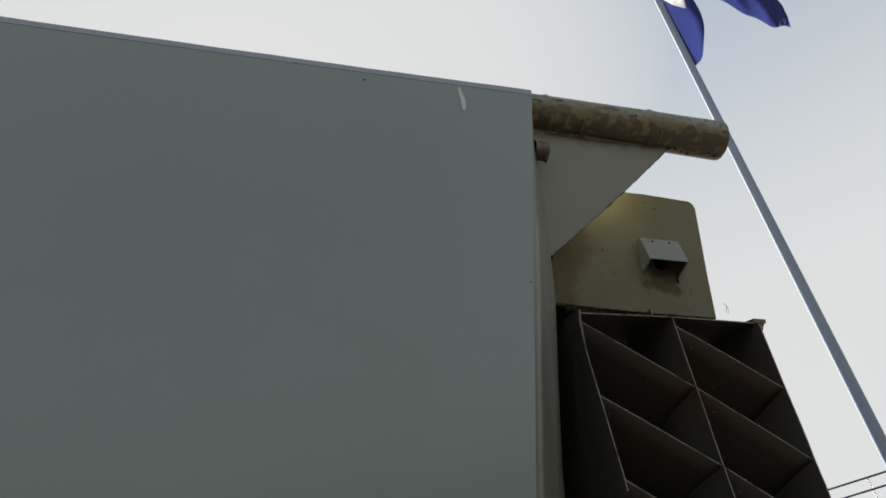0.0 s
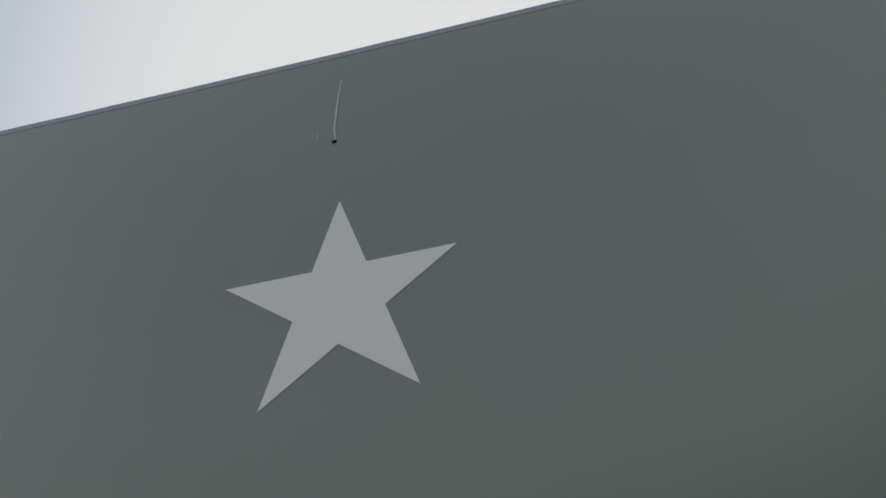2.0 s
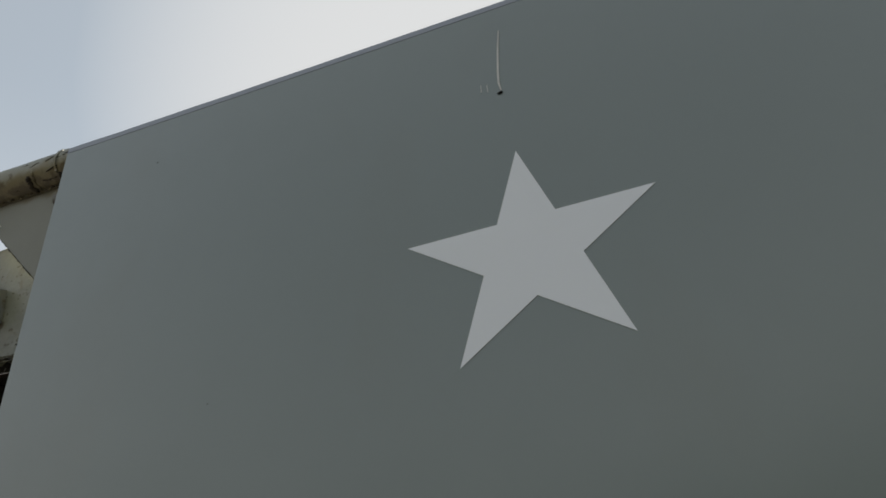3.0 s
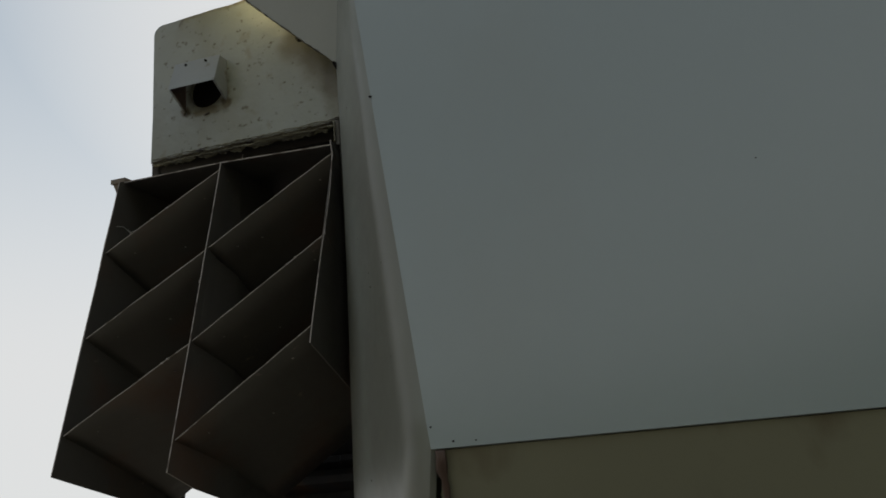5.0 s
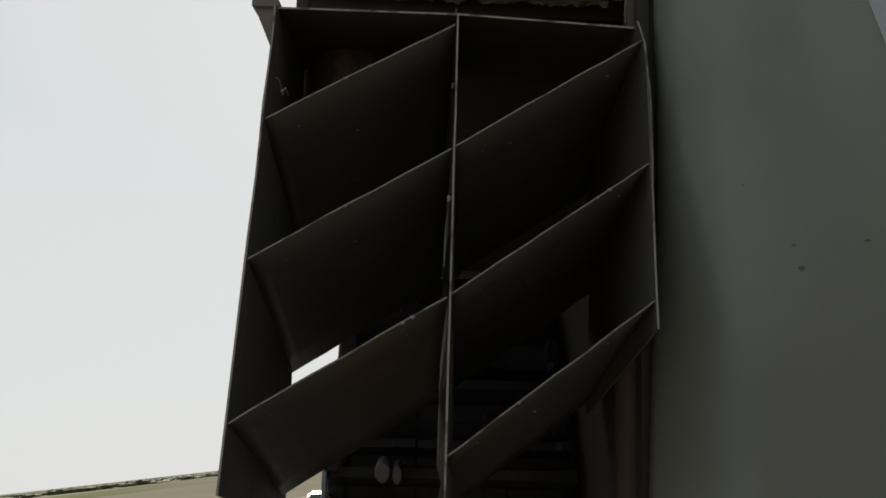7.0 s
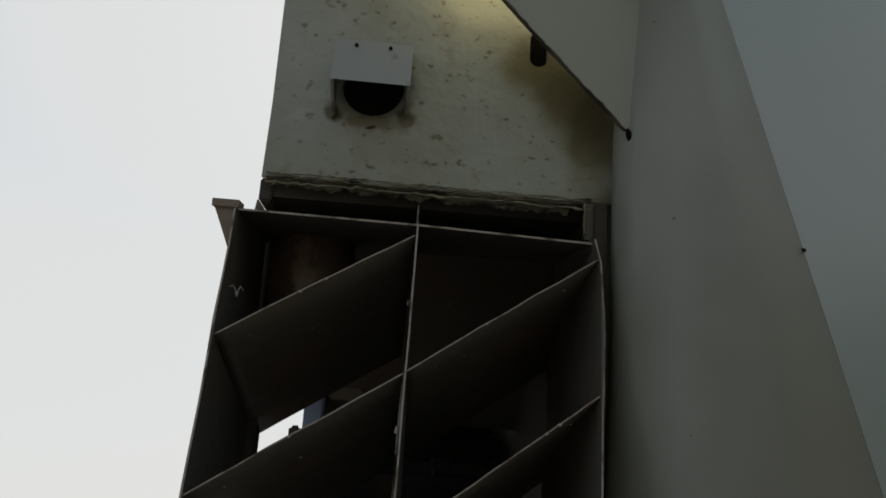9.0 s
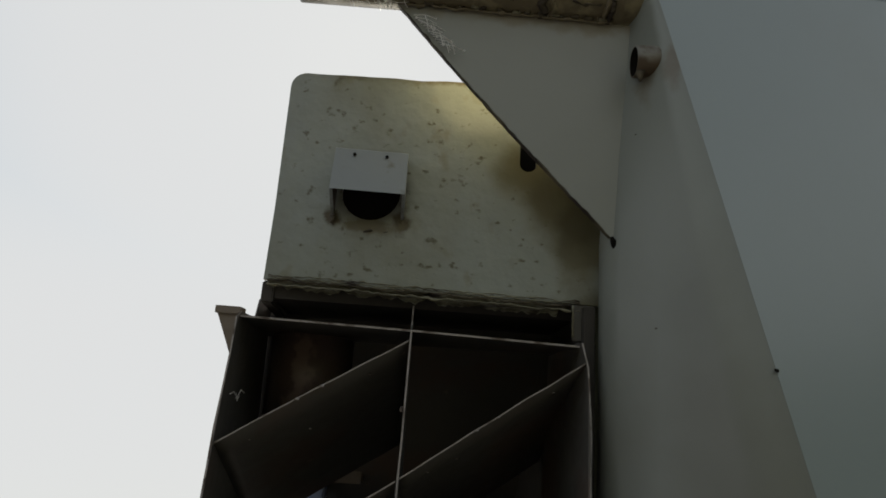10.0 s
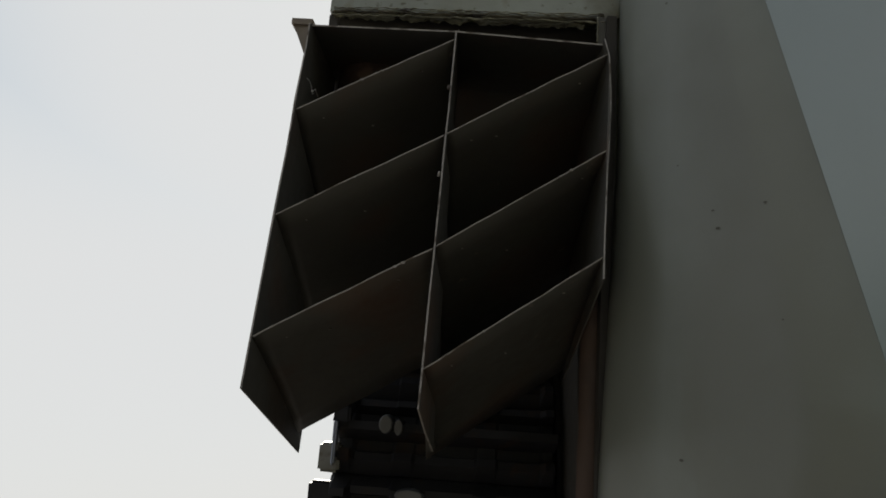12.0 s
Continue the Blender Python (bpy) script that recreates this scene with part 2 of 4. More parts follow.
# Near-black for chips and pits; also the shade inside holes put into colour.
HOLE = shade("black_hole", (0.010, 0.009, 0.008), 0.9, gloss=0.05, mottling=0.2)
POLE = shade("pole_enamel", (0.30, 0.36, 0.48), 0.85, gloss=0.1, bump=0.05, mottling=0.06, mottle_scale=2)
FRAME = shade("frame_paint", (0.020, 0.029, 0.085), 0.38, 0.0, bump=0.08, mottling=0.2, mottle_scale=6,
              stains=[((0.12, 0.06, 0.03), 9.0, 0.62, 0.75, (1, 1, 1))])
BLUE = shade("flag_blue", (0.058, 0.078, 0.27), 0.8, bump=0.3, bump_scale=300, mottling=0.1)
CLOTH = shade("flag_white", (0.75, 0.75, 0.76), 0.8, bump=0.3, bump_scale=300, mottling=0.04)
WEB = shade("silk", (0.9, 0.9, 0.88), 0.3, mottling=0.05)


def thin(m, share):
    """Lets light through, as cloth and silk do."""
    n, l = m.node_tree.nodes, m.node_tree.links
    b, out = n["Principled BSDF"], n["Material Output"]
    t = n.new("ShaderNodeBsdfTranslucent")
    x = n.new("ShaderNodeMixShader")
    x.inputs[0].default_value = share
    l.new(b.inputs["Base Color"].links[0].from_socket, t.inputs["Color"])
    l.new(b.outputs[0], x.inputs[1])
    l.new(t.outputs[0], x.inputs[2])
    l.new(x.outputs[0], out.inputs["Surface"])


thin(CLOTH, 0.45)
thin(WEB, 0.6)
thin(BLUE, 0.3)
SOIL = shade("dry_ground", (0.062, 0.059, 0.047), 0.95, bump=0.6, bump_scale=6, mottling=0.25, mottle_scale=0.06, gloss=0.0,
             stains=[((0.045, 0.047, 0.026), 0.02, 0.5, 0.62, (1, 1, 1)), ((0.11, 0.105, 0.095), 0.012, 0.6, 0.66, (1, 1, 1))])
GRAVEL = shade("dark_gravel", (0.06, 0.056, 0.05), 0.95, gloss=0.05, bump=0.8, bump_scale=25, mottling=0.25, mottle_scale=1.5)
STRIP = shade("pale_blue_strip", (0.33, 0.37, 0.46), 0.4, 0.0, bump=0.1, bump_scale=60, mottling=0.08, mottle_scale=8)
BUSH = shade("far_scrub", (0.05, 0.055, 0.03), 0.9, gloss=0.1, mottling=0.4, mottle_scale=0.5)


# ---- mesh helpers ----
def part(name, bm, material, parent=None, label="", pose_at=None):
    me = bpy.data.meshes.new(name)
    bmesh.ops.recalc_face_normals(bm, faces=bm.faces)
    bm.to_mesh(me)
    bm.free()
    for m in (material if isinstance(material, (list, tuple)) else (material,)):
        me.materials.append(m)
    ob = new(name, me)
    if parent:
        ob.parent = parent
    if pose_at is not None:
        ob.matrix_basis = pose_at
    return tagged(ob, label)


def prism(points, off, bm=None, bevel=0.0):
    """A plate: the flat outline points (3D) pushed along off."""
    bm = bm or bmesh.new()
    off = Vector(off)
    low = [bm.verts.new(p) for p in points]
    top = [bm.verts.new(Vector(p) + off) for p in points]
    bm.faces.new(low)
    bm.faces.new(reversed(top))
    sides = []
    for i in range(len(points)):
        j = (i + 1) % len(points)
        sides.append(bm.faces.new((low[i], low[j], top[j], top[i])))
    if bevel:
        bmesh.ops.bevel(bm, geom=list(bm.edges), offset=bevel, segments=2, affect="EDGES", clamp_overlap=True)
    return bm


def box(bm, lo, hi, bevel=0.0):
    lo, hi = Vector(lo), Vector(hi)
    made = bmesh.ops.create_cube(bm, size=1.0, matrix=Matrix.Translation((lo + hi) / 2) @ Matrix.Diagonal((*(hi - lo), 1)))
    if bevel:
        es = list({e for v in made["verts"] for e in v.link_edges})
        bmesh.ops.bevel(bm, geom=es, offset=bevel, segments=2, affect="EDGES", clamp_overlap=True)
    return bm


def tube(bm, path, radius, sides=10, wobble=0.0, caps=True, rng=None):
    """A round rod along a path of points; radius a number or a list."""
    rings = []
    path = [Vector(p) for p in path]
    for i, p in enumerate(path):
        way = (path[min(i + 1, len(path) - 1)] - path[max(i - 1, 0)]).normalized()
        a = way.orthogonal().normalized()
        if abs(way.x) > 0.9:
            a = Vector((0, 1, 0))
        b = way.cross(a).normalized()
        a = b.cross(way)
        r = radius[i] if isinstance(radius, (list, tuple)) else radius
        ring = []
        for k in range(sides):
            q = 2 * math.pi * k / sides
            rr = r * (1 + (wobble * (rng.random() - 0.5) if rng else 0))
            ring.append(bm.verts.new(p + rr * (math.cos(q) * a + math.sin(q) * b)))
        rings.append(ring)
    for r0, r1 in zip(rings, rings[1:]):
        for k in range(sides):
            f = bm.faces.new((r0[k], r0[(k + 1) % sides], r1[(k + 1) % sides], r1[k]))
            f.smooth = True
    if caps:
        bm.faces.new(reversed(rings[0]))
        bm.faces.new(rings[-1])
    return bm


def holed(outline, holes, back):
    """A plate in the x-z plane with holes, thick towards +y. outline, holes: lists of (x, y, z)."""
    bm = bmesh.new()
    edges = []
    for loop in [outline, *holes]:
        vs = [bm.verts.new(p) for p in loop]
        edges += [bm.edges.new((vs[i], vs[(i + 1) % len(vs)])) for i in range(len(vs))]
    bmesh.ops.triangle_fill(bm, use_beauty=True, use_dissolve=False, edges=edges)
    made = bmesh.ops.extrude_face_region(bm, geom=list(bm.faces))
    for v in made["geom"]:
        if isinstance(v, bmesh.types.BMVert):
            v.co += Vector(back)
    return bm


def thing(name, label, category, kind="", group="", at=TILT):
    ob = tagged(new(name), label, category, group, kind)
    ob.matrix_world = at
    return ob


# ---- ground ----
def ground_height(x, y):
    """Level far off; a bank near the vehicle that leans as the vehicle does."""
    r = math.hypot(x, y - 2.6)
    k = max(0.0, min(1.0, (9.5 - r) / 5.0))
    k = k * k * (3 - 2 * k)
    up = TILT.to_3x3() @ Vector((0, 0, 1))
    return k * -(up.x * x + up.y * y) / up.z - (1 - k) * 0.3 - 0.02


def ground():
    bm = bmesh.new()
    radii = [0.0, 1, 2, 3, 4, 5, 6, 7, 8, 9, 10, 11, 12, 13, 14, 16, 20, 30, 50, 90, 160, 300, 600, 1200, 2400, 4500]
    rings = []
    for r in radii:
        ring = []
        for k in range(64):
            a = 2 * math.pi * k / 64
            x, y = r * math.cos(a), 3 + r * math.sin(a)
            far = 0.0 if r < 20 else 0.25 * noise.noise((x * 0.02, y * 0.02, 0.3))
            ring.append(bm.verts.new((x, y, ground_height(x, y) + far)))
            if r == 0:
                break
        rings.append(ring)
    for r0, r1 in zip(rings, rings[1:]):
        for k in range(64):
            j = (k + 1) % 64
            if len(r0) == 1:
                f = bm.faces.new((r0[0], r1[k], r1[j]))
            else:
                f = bm.faces.new((r0[k], r1[k], r1[j], r0[j]))
            f.smooth = True
            f.material_index = 1 if f.calc_center_median().xy.length < 18 else 0
    ob = part("ground", bm, [SOIL, GRAVEL])
    tagged(ob, "dry field with faded scrub round a dark gravel bank", "ground", kind="structure")


ground()


def backdrop():
    """A plain dark bank, unseen behind the camera, added to darken the stern's reflections; it closes the place on that
    side.
    """
    bm = bmesh.new()
    low, high = [], []
    for k in range(49):
        a = radians(195 + 150 * k / 48)
        r = 24 + 1.5 * noise.noise((k * 0.7, 0, 0))
        x, y = r * math.cos(a), r * math.sin(a)
        low.append(bm.verts.new((x, y, -0.6)))
        high.append(bm.verts.new((x * 1.03, y * 1.03, 9.3 + 1.6 * noise.noise((k * 0.9, 3, 0)))))
    for k in range(48):
        bm.faces.new((low[k], low[k + 1], high[k + 1], high[k]))
    bmesh.ops.solidify(bm, geom=list(bm.faces), thickness=0.6)
    tagged(part("backdrop", bm, BUSH), "added dark bank behind the camera, unseen", "backdrop", kind="structure")


def far_scrub():
    """Low scrub along the horizon ahead."""
    rng = random.Random(9)
    bm = bmesh.new()
    for _ in range(420):
        a = radians(90 + 8 + 34 * rng.random())
        r = 260 + 160 * rng.random()
        h = 0.5 + 0.9 * rng.random() ** 2
        m = Matrix.Translation((r * math.cos(a), r * math.sin(a), -0.25 + 0.3 * h)) @ Matrix.Diagonal((1.5 + 2.5 * rng.random(), 1.5, h, 1))
        made = bmesh.ops.create_icosphere(bm, subdivisions=1, radius=1.0, matrix=m)
        for v in made["verts"]:
            v.co += Vector((rng.random() - 0.5, rng.random() - 0.5, 0.5 * (rng.random() - 0.5))) * 0.7
    tagged(part("far_scrub", bm, BUSH), "low dark scrub along the far edge of the field", "shrubs", kind="stuff")


backdrop()
far_scrub()

# ---- the amphibious vehicle ----
PW_TOP, PW_LOW = 1.129, 0.978
PLATE_TOP, PLATE_LOW = (0.0, 2.45), (-0.211, 1.436)      # (y, z) of the stern plate's top and fold
# small differences between the two corners of the stern, as built: dx, dy, dz
SHIFT = {"panel": {-1: (0, 0, 0), 1: (-0.009, 0.016, -0.014)}, "hood": {-1: (0, 0, 0), 1: (-0.016, 0.019, -0.017)}, "gusset": {-1: (0, 0, 0), 1: (-0.009, 0.005, -0.008)}, "grille": {-1: (0, 0, 0), 1: (0.009, -0.012, 0.008)}}


def shift(kind, s):
    x, y, z = SHIFT[kind][s]
    return Matrix.Translation((s * x, y, z))


vehicle = thing("amphibious_vehicle", "grey-olive steel amphibious tracked vehicle parked on a bank", "military vehicle")


def on_plate(x, z, out=0.0):
    k = (PLATE_TOP[0] - PLATE_LOW[0]) / (PLATE_TOP[1] - PLATE_LOW[1])
    return (x, PLATE_TOP[0] + k * (z - PLATE_TOP[1]) - out * 0.978, z + out * 0.209)


def cheek_at(s, z, q):
    """A point of the side cheek at height z: q 0 on the fold with the stern plate, 0.8 where the gusset meets it, 1 on its rounded inner edge."""
    if s < 0:
        fx = np.interp(z, (0.55, 1.436, 2.45), (1.165, PW_LOW, PW_TOP))
        mx = np.interp(z, (0.55, 1.34, 1.60, 1.90, 2.10, 2.24, 2.40, 2.45), (1.182, 1.178, 1.172, 1.166, 1.1665, 1.1555, 1.1405, 1.138))
        ex = np.interp(z, (0.55, 1.34, 1.60, 1.80, 2.10, 2.24, 2.38, 2.45), (1.190, 1.188, 1.178, 1.171, 1.171, 1.163, 1.152, 1.147))
    else:
        fx = np.interp(z, (0.55, 1.436, 2.457), (1.150, PW_LOW - 0.015, PW_TOP - 0.021))
        mx = np.interp(z, (0.55, 1.62, 1.82, 2.0, 2.10, 2.24, 2.45), (1.130, 1.131, 1.139, 1.147, 1.145, 1.139, 1.120))
        ex = np.interp(z, (0.55, 1.62, 1.82, 2.0, 2.10, 2.24, 2.45), (1.136, 1.138, 1.147, 1.157, 1.156, 1.150, 1.134))
    fy = np.interp(z, (0.55, 1.436, 2.45), (0.06, -0.2105, 0.0))
    my, ey = np.interp(z, (0.55, 1.2, 2.45), (0.075, 0.062, 0.054)), np.interp(z, (0.55, 1.2, 2.45), (0.085, 0.090, 0.092))
    return Vector((s * np.interp(q, (0, 0.8, 1), (fx, mx, ex)), np.interp(q, (0, 0.8, 1), (fy, my, ey)), z))


def sag(x):
    """The top edge of the stern hangs a little in the middle."""
    return -0.010 * max(0.0, 1 - (x / 1.12) ** 2)


def stern():
    pts = []
    for i in range(21):
        x = -PW_TOP + (2 * PW_TOP - 0.021) * i / 20
        pts.append(on_plate(x, 2.45 + 0.007 * i / 20 + sag(x)))
    pts += [(PW_LOW - 0.015, -0.211, 1.436), (-PW_LOW, -0.211, 1.436)]
    bm = prism(pts, (0, 0.0098, -0.002))
    plate = part("stern_plate", bm, PLATE, vehicle, "large smooth grey-painted stern plate, leaning slightly")
    # strip along the top edge
    bm = bmesh.new()
    n = 60
    sect = ((-0.0006, 2.4505), (0.0035, 2.4665), (0.018, 2.4665), (0.018, 2.4505))
    rings = []
    for i in range(n + 1):
        x = -PW_TOP + (2 * PW_TOP - 0.021) * i / n
        up = 0.007 * i / n + sag(x)
        rings.append([bm.verts.new((x, y + 0.2 * up, z + up + (0.0011 * noise.noise((i * 0.37, 0, 0)) if z > 2.46 else 0))) for y, z in sect])
    for r0, r1 in zip(rings, rings[1:]):
        for k in range(4):
            bm.faces.new((r0[k], r0[(k + 1) % 4], r1[(k + 1) % 4], r1[k]))
    bm.faces.new(rings[0])
    bm.faces.new(rings[-1])
    part("top_strip", bm, STRIP, plate, "worn bluish strip along the top edge")
    # star
    bm = bmesh.new()
    cx, cz, r = -0.0528, 1.8600, 0.2027
    vs = []
    for i in range(10):
        a = -0.0168 + i * math.pi / 5
        q = r * (1 if i % 2 == 0 else 0.381966)
        vs.append(bm.verts.new(on_plate(cx + q * math.sin(a), cz + q * math.cos(a) * 0.979, 0.0009)))
    f = bm.faces.new(vs)
    part("painted_star", bm, WHITE, plate, "white five-pointed painted star")
    # chalky runs and small pits on the plate
    for pts, w in (([(-0.060, 2.372), (-0.066, 2.315), (-0.070, 2.26), (-0.071, 2.23), (-0.068, 2.208)], 0.0020),
                   ([(0.937, 2.445), (0.939, 2.425), (0.943, 2.405), (0.943, 2.388), (0.942, 2.376)], 0.0056),
                   ([(-0.104, 2.236), (-0.104, 2.218)], 0.0008), ([(-0.093, 2.232), (-0.092, 2.214)], 0.0008)):
        bm = bmesh.new()
        last = None
        for k, (x, z) in enumerate(pts):
            q = w * (0.35 + 0.65 * math.sin(math.pi * (k + 0.4) / len(pts)))
            row = [bm.verts.new(on_plate(x - q, z, 0.0013)), bm.verts.new(on_plate(x + q, z, 0.0013))]
            if last:
                bm.faces.new((last[0], last[1], row[1], row[0]))
            last = row
        part("chalk_run", bm, STREAK, plate, "chalky white drip mark")
    for x, z, q in ((-0.069, 2.203, 0.0055), (0.730, 2.427, 0.003), (-0.977, 1.459, 0.0016), (-0.952, 1.442, 0.0018), (-0.927, 1.441, 0.0013), (1.030, 1.953, 0.0022), (-0.579, 1.723, 0.0012), (-0.479, 1.451, 0.0025), (-0.829, 2.311, 0.0025), (-1.052, 1.927, 0.003)):
        bm = bmesh.new()
        bm.faces.new([bm.verts.new(on_plate(x + q * math.cos(k * 1.05) * (1 + 0.4 * math.sin(k * 5 + x * 9)), z + 0.7 * q * math.sin(k * 1.05), 0.0014)) for k in range(6)])
        part("paint_chip", bm, HOLE, plate, "small dark paint chip")
    # folded lower plate
    low = (0.06, 0.55)
    bm = prism([(-PW_LOW + 0.012, -0.206, 1.434), (PW_LOW - 0.016, -0.206, 1.434), (1.13, low[0], low[1]), (-1.145, low[0], low[1])],
               (0, 0.009, 0.003))
    part("lower_plate", bm, OLIVE, vehicle, "olive lower stern plate folding under the vehicle")
    for s in (-1, 1):
        bm = bmesh.new()
        heights = [0.55, 0.9, 1.2, 1.34, 1.436] + [1.436 + 1.012 * k / 26 for k in range(1, 27)]
        outer, inner = [], []
        for z in heights:
            row = [cheek_at(s, z, q) for q in (0, 0.25, 0.5, 0.74, 0.84, 0.94, 1)]
            outer.append([bm.verts.new(p) for p in row])
            inner.append([bm.verts.new(p + Vector((-s * 0.0064, 0.0042, 0))) for p in row])
        for sheet in (outer, inner):
            for r0, r1 in zip(sheet, sheet[1:]):
                for k in range(6):
                    bm.faces.new((r0[k], r0[k + 1], r1[k + 1], r1[k])).smooth = True
        rim = [(i, 0) for i in range(len(heights))] + [(len(heights) - 1, k) for k in range(1, 7)] + [(i, 6) for i in range(len(heights) - 2, -1, -1)] + [(0, k) for k in range(5, 0, -1)]
        for (i, k), (j, m) in zip(rim, rim[1:] + rim[:1]):
            bm.faces.new((outer[i][k], outer[j][m], inner[j][m], inner[i][k]))
        cheek = part("stern_cheek", bm, CHEEK, vehicle, "flared side cheek of drab painted steel")
        for q, z, r in ((0.20, 1.682, 0.003), (0.38, 1.662, 0.004), (0.39, 1.684, 0.0028), (0.55, 1.401, 0.004), (0.22, 1.554, 0.002), (0.52, 1.98, 0.0028), (0.60, 2.233, 0.0025), (0.52, 1.75, 0.002)):
            c = cheek_at(s, z, q)
            u = (cheek_at(s, z, q + 0.05) - c).normalized()
            v = (cheek_at(s, z + 0.02, q) - c).normalized()
            off = Vector((s * 0.0008, -0.0010, 0))
            bm = bmesh.new()
            bm.faces.new([bm.verts.new(c + off + u * (0.8 * r * math.cos(k * 1.05)) + v * (0.45 * r * math.sin(k * 1.05))) for k in range(6)])
            part("paint_chip", bm, CHIP, cheek, "small dark paint chip")
        # rusted flange where the fold meets the cheek
        bm = bmesh.new()
        rng = random.Random(11)
        path = [(s * (PW_LOW - 0.012 + 0.004 * rng.random()), -0.212 + 0.31 * k * 0.01 + 0.001, 1.434 - 0.01 * k) for k in range(7)]
        tube(bm, path, [0.003 + 0.005 * rng.random() for _ in path], 7)
        part("fold_weld", bm, RUST, vehicle)


def pipe_and_gusset(s):
    rng = random.Random(21 + s)
    # hollow pipe end: outer wall, mouth, inner wall
    bm = bmesh.new()
    n, steps = 36, 44
    x0, x1 = 1.118, (1.625 if s > 0 else 1.595)
    rings = []
    for i in range(steps + 1):
        x = x0 + (x1 - x0) * i / steps
        ring = []
        for k in range(n):
            a = 2 * math.pi * k / n
            r = (0.0430 + 0.0055 * (x - x0) / (x1 - x0)) * (1 + 0.02 * noise.noise((x * 9, math.cos(a) * 2, math.sin(a) * 2 + s)))
            if abs(x - 1.43) < 0.006 or abs(x - 1.165) < 0.006:
                r += 0.0028
            ring.append(bm.verts.new((s * x, 0.055 + r * math.cos(a), 2.455 + (0.0075 * (x1 - x) / (x1 - x0) if s > 0 else 0) + r * math.sin(a))))
        rings.append(ring)
    for depth, r in ((0.0, 0.042), (-0.12, 0.041)):
        rings.append([bm.verts.new((s * (x1 + depth), 0.055 + r * math.cos(2 * math.pi * k / n), 2.455 + r * math.sin(2 * math.pi * k / n))) for k in range(n)])
    for r0, r1 in zip(rings, rings[1:]):
        for k in range(n):
            f = bm.faces.new((r0[k], r0[(k + 1) % n], r1[(k + 1) % n], r1[k]))
            f.smooth = True
    bm.faces.new(rings[-1])
    bm.faces.new(rings[0])
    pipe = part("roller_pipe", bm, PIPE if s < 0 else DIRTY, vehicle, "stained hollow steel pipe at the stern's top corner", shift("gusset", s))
    # straps and crusts on the pipe
    straps = ((1.447, 3.3, 4.4, 0.0016, PIPE), (1.25, 3.6, 4.5, 0.0022, PIPE), (1.17, 3.6, 4.5, 0.0022, PIPE)) if s > 0 else ((1.457, 1.0, 2.75, 0.0066, WELD), (1.450, 2.6, 4.6, 0.0036, PIPE), (1.265, 3.6, 4.75, 0.0070, WELD), (1.251, 3.4, 4.7, 0.0045, PIPE), (1.178, 1.2, 4.6, 0.0042, PIPE), (1.171, 3.9, 4.7, 0.0048, WELD))
    for x, a0, a1, w, mat in straps:
        bm = bmesh.new()
        path = []
        for k in range(22):
            a = a0 + (a1 - a0) * k / 21
            path.append((s * (x + 0.006 * noise.noise((k * 0.3, x * 7, s))), 0.055 + 0.0455 * math.cos(a), 2.455 + 0.0455 * math.sin(a)))
        tube(bm, path, [w * (0.62 + 0.75 * abs(noise.noise((k * 0.8, x * 5, s)))) for k in range(22)], 8, wobble=0.5, rng=rng)
        part("rust_crust", bm, mat, pipe)
    for x, a in ((1.130, 2.80), (1.152, 2.95), (1.185, 2.78), (1.232, 2.95), (1.268, 2.82)) if s < 0 else ((1.122, 2.9),):      # torn scale near the pipe's crown
        bm = bmesh.new()
        path = []
        for j in range(6):
            path.append((s * (x + 0.0052 * j), 0.055 + 0.0445 * math.cos(a), 2.455 + 0.0445 * math.sin(a)))
            a += 0.16 * (rng.random() - 0.5)
        tube(bm, path, [0.0005 + 0.0010 * rng.random() for _ in path], 6, wobble=0.8, rng=rng)
        part("flake", bm, WELD, pipe)
    for k in range(6 if s < 0 else 3):      # ragged flakes lying along the pipe
        a = 2.45 + 2.05 * rng.random()
        x = 1.16 + 0.30 * rng.random()
        bm = bmesh.new()
        path = []
        for j in range(3 + rng.randrange(4)):
            path.append((s * x, 0.055 + 0.0455 * math.cos(a), 2.455 + 0.0455 * math.sin(a)))
            x += 0.004 + 0.006 * rng.random()
            a += 0.12 * (rng.random() - 0.5)
        tube(bm, path, [0.0006 + 0.0013 * rng.random() for _ in path], 6, wobble=0.8, rng=rng)
        part("flake", bm, WELD, pipe)
    if s > 0:
        for k in range(8):                  # crumbling scale hanging from the pipe's free end
            x, a = 1.475 + 0.018 * k + 0.006 * rng.random(), 4.45 + 0.5 * rng.random()
            bm = bmesh.new()
            made = bmesh.ops.create_icosphere(bm, subdivisions=1, radius=0.0022 + 0.0022 * rng.random(), matrix=Matrix.Translation((x, 0.055 + 0.0475 * math.cos(a), 2.455 + 0.0475 * math.sin(a))) @ Matrix.Diagonal((1.5, 1, 0.9, 1)))
            for v in made["verts"]:
                v.co += Vector((rng.random() - 0.5, rng.random() - 0.5, rng.random() - 0.5)) * 0.002
            part("flake", bm, WELD, pipe)
    # gusset with a flame-cut edge
    tip, out = ((1.167, 2.101), (1.461, 2.408)) if s < 0 else ((1.155, 2.096), (1.489, 2.417))
    pts = [(s * 1.112, 0.054, out[1])]
    pts.append((s * out[0], 0.054, out[1]))
    for k in range(1, 40):
        q = k / 40
        bow = 0.004 * math.sin(math.pi * q)
        jit = 0.0026 * noise.noise((q * 40, s * 3.0, 1.0)) + 0.0014 * noise.noise((q * 95, s * 5.0, 2.0))
        pts.append((s * (out[0] + (tip[0] - out[0]) * q + (bow + jit) * 0.73), 0.054, out[1] + (tip[1] - out[1]) * q - (bow + jit) * 0.68))
    pts.append((s * tip[0], 0.054, tip[1]))
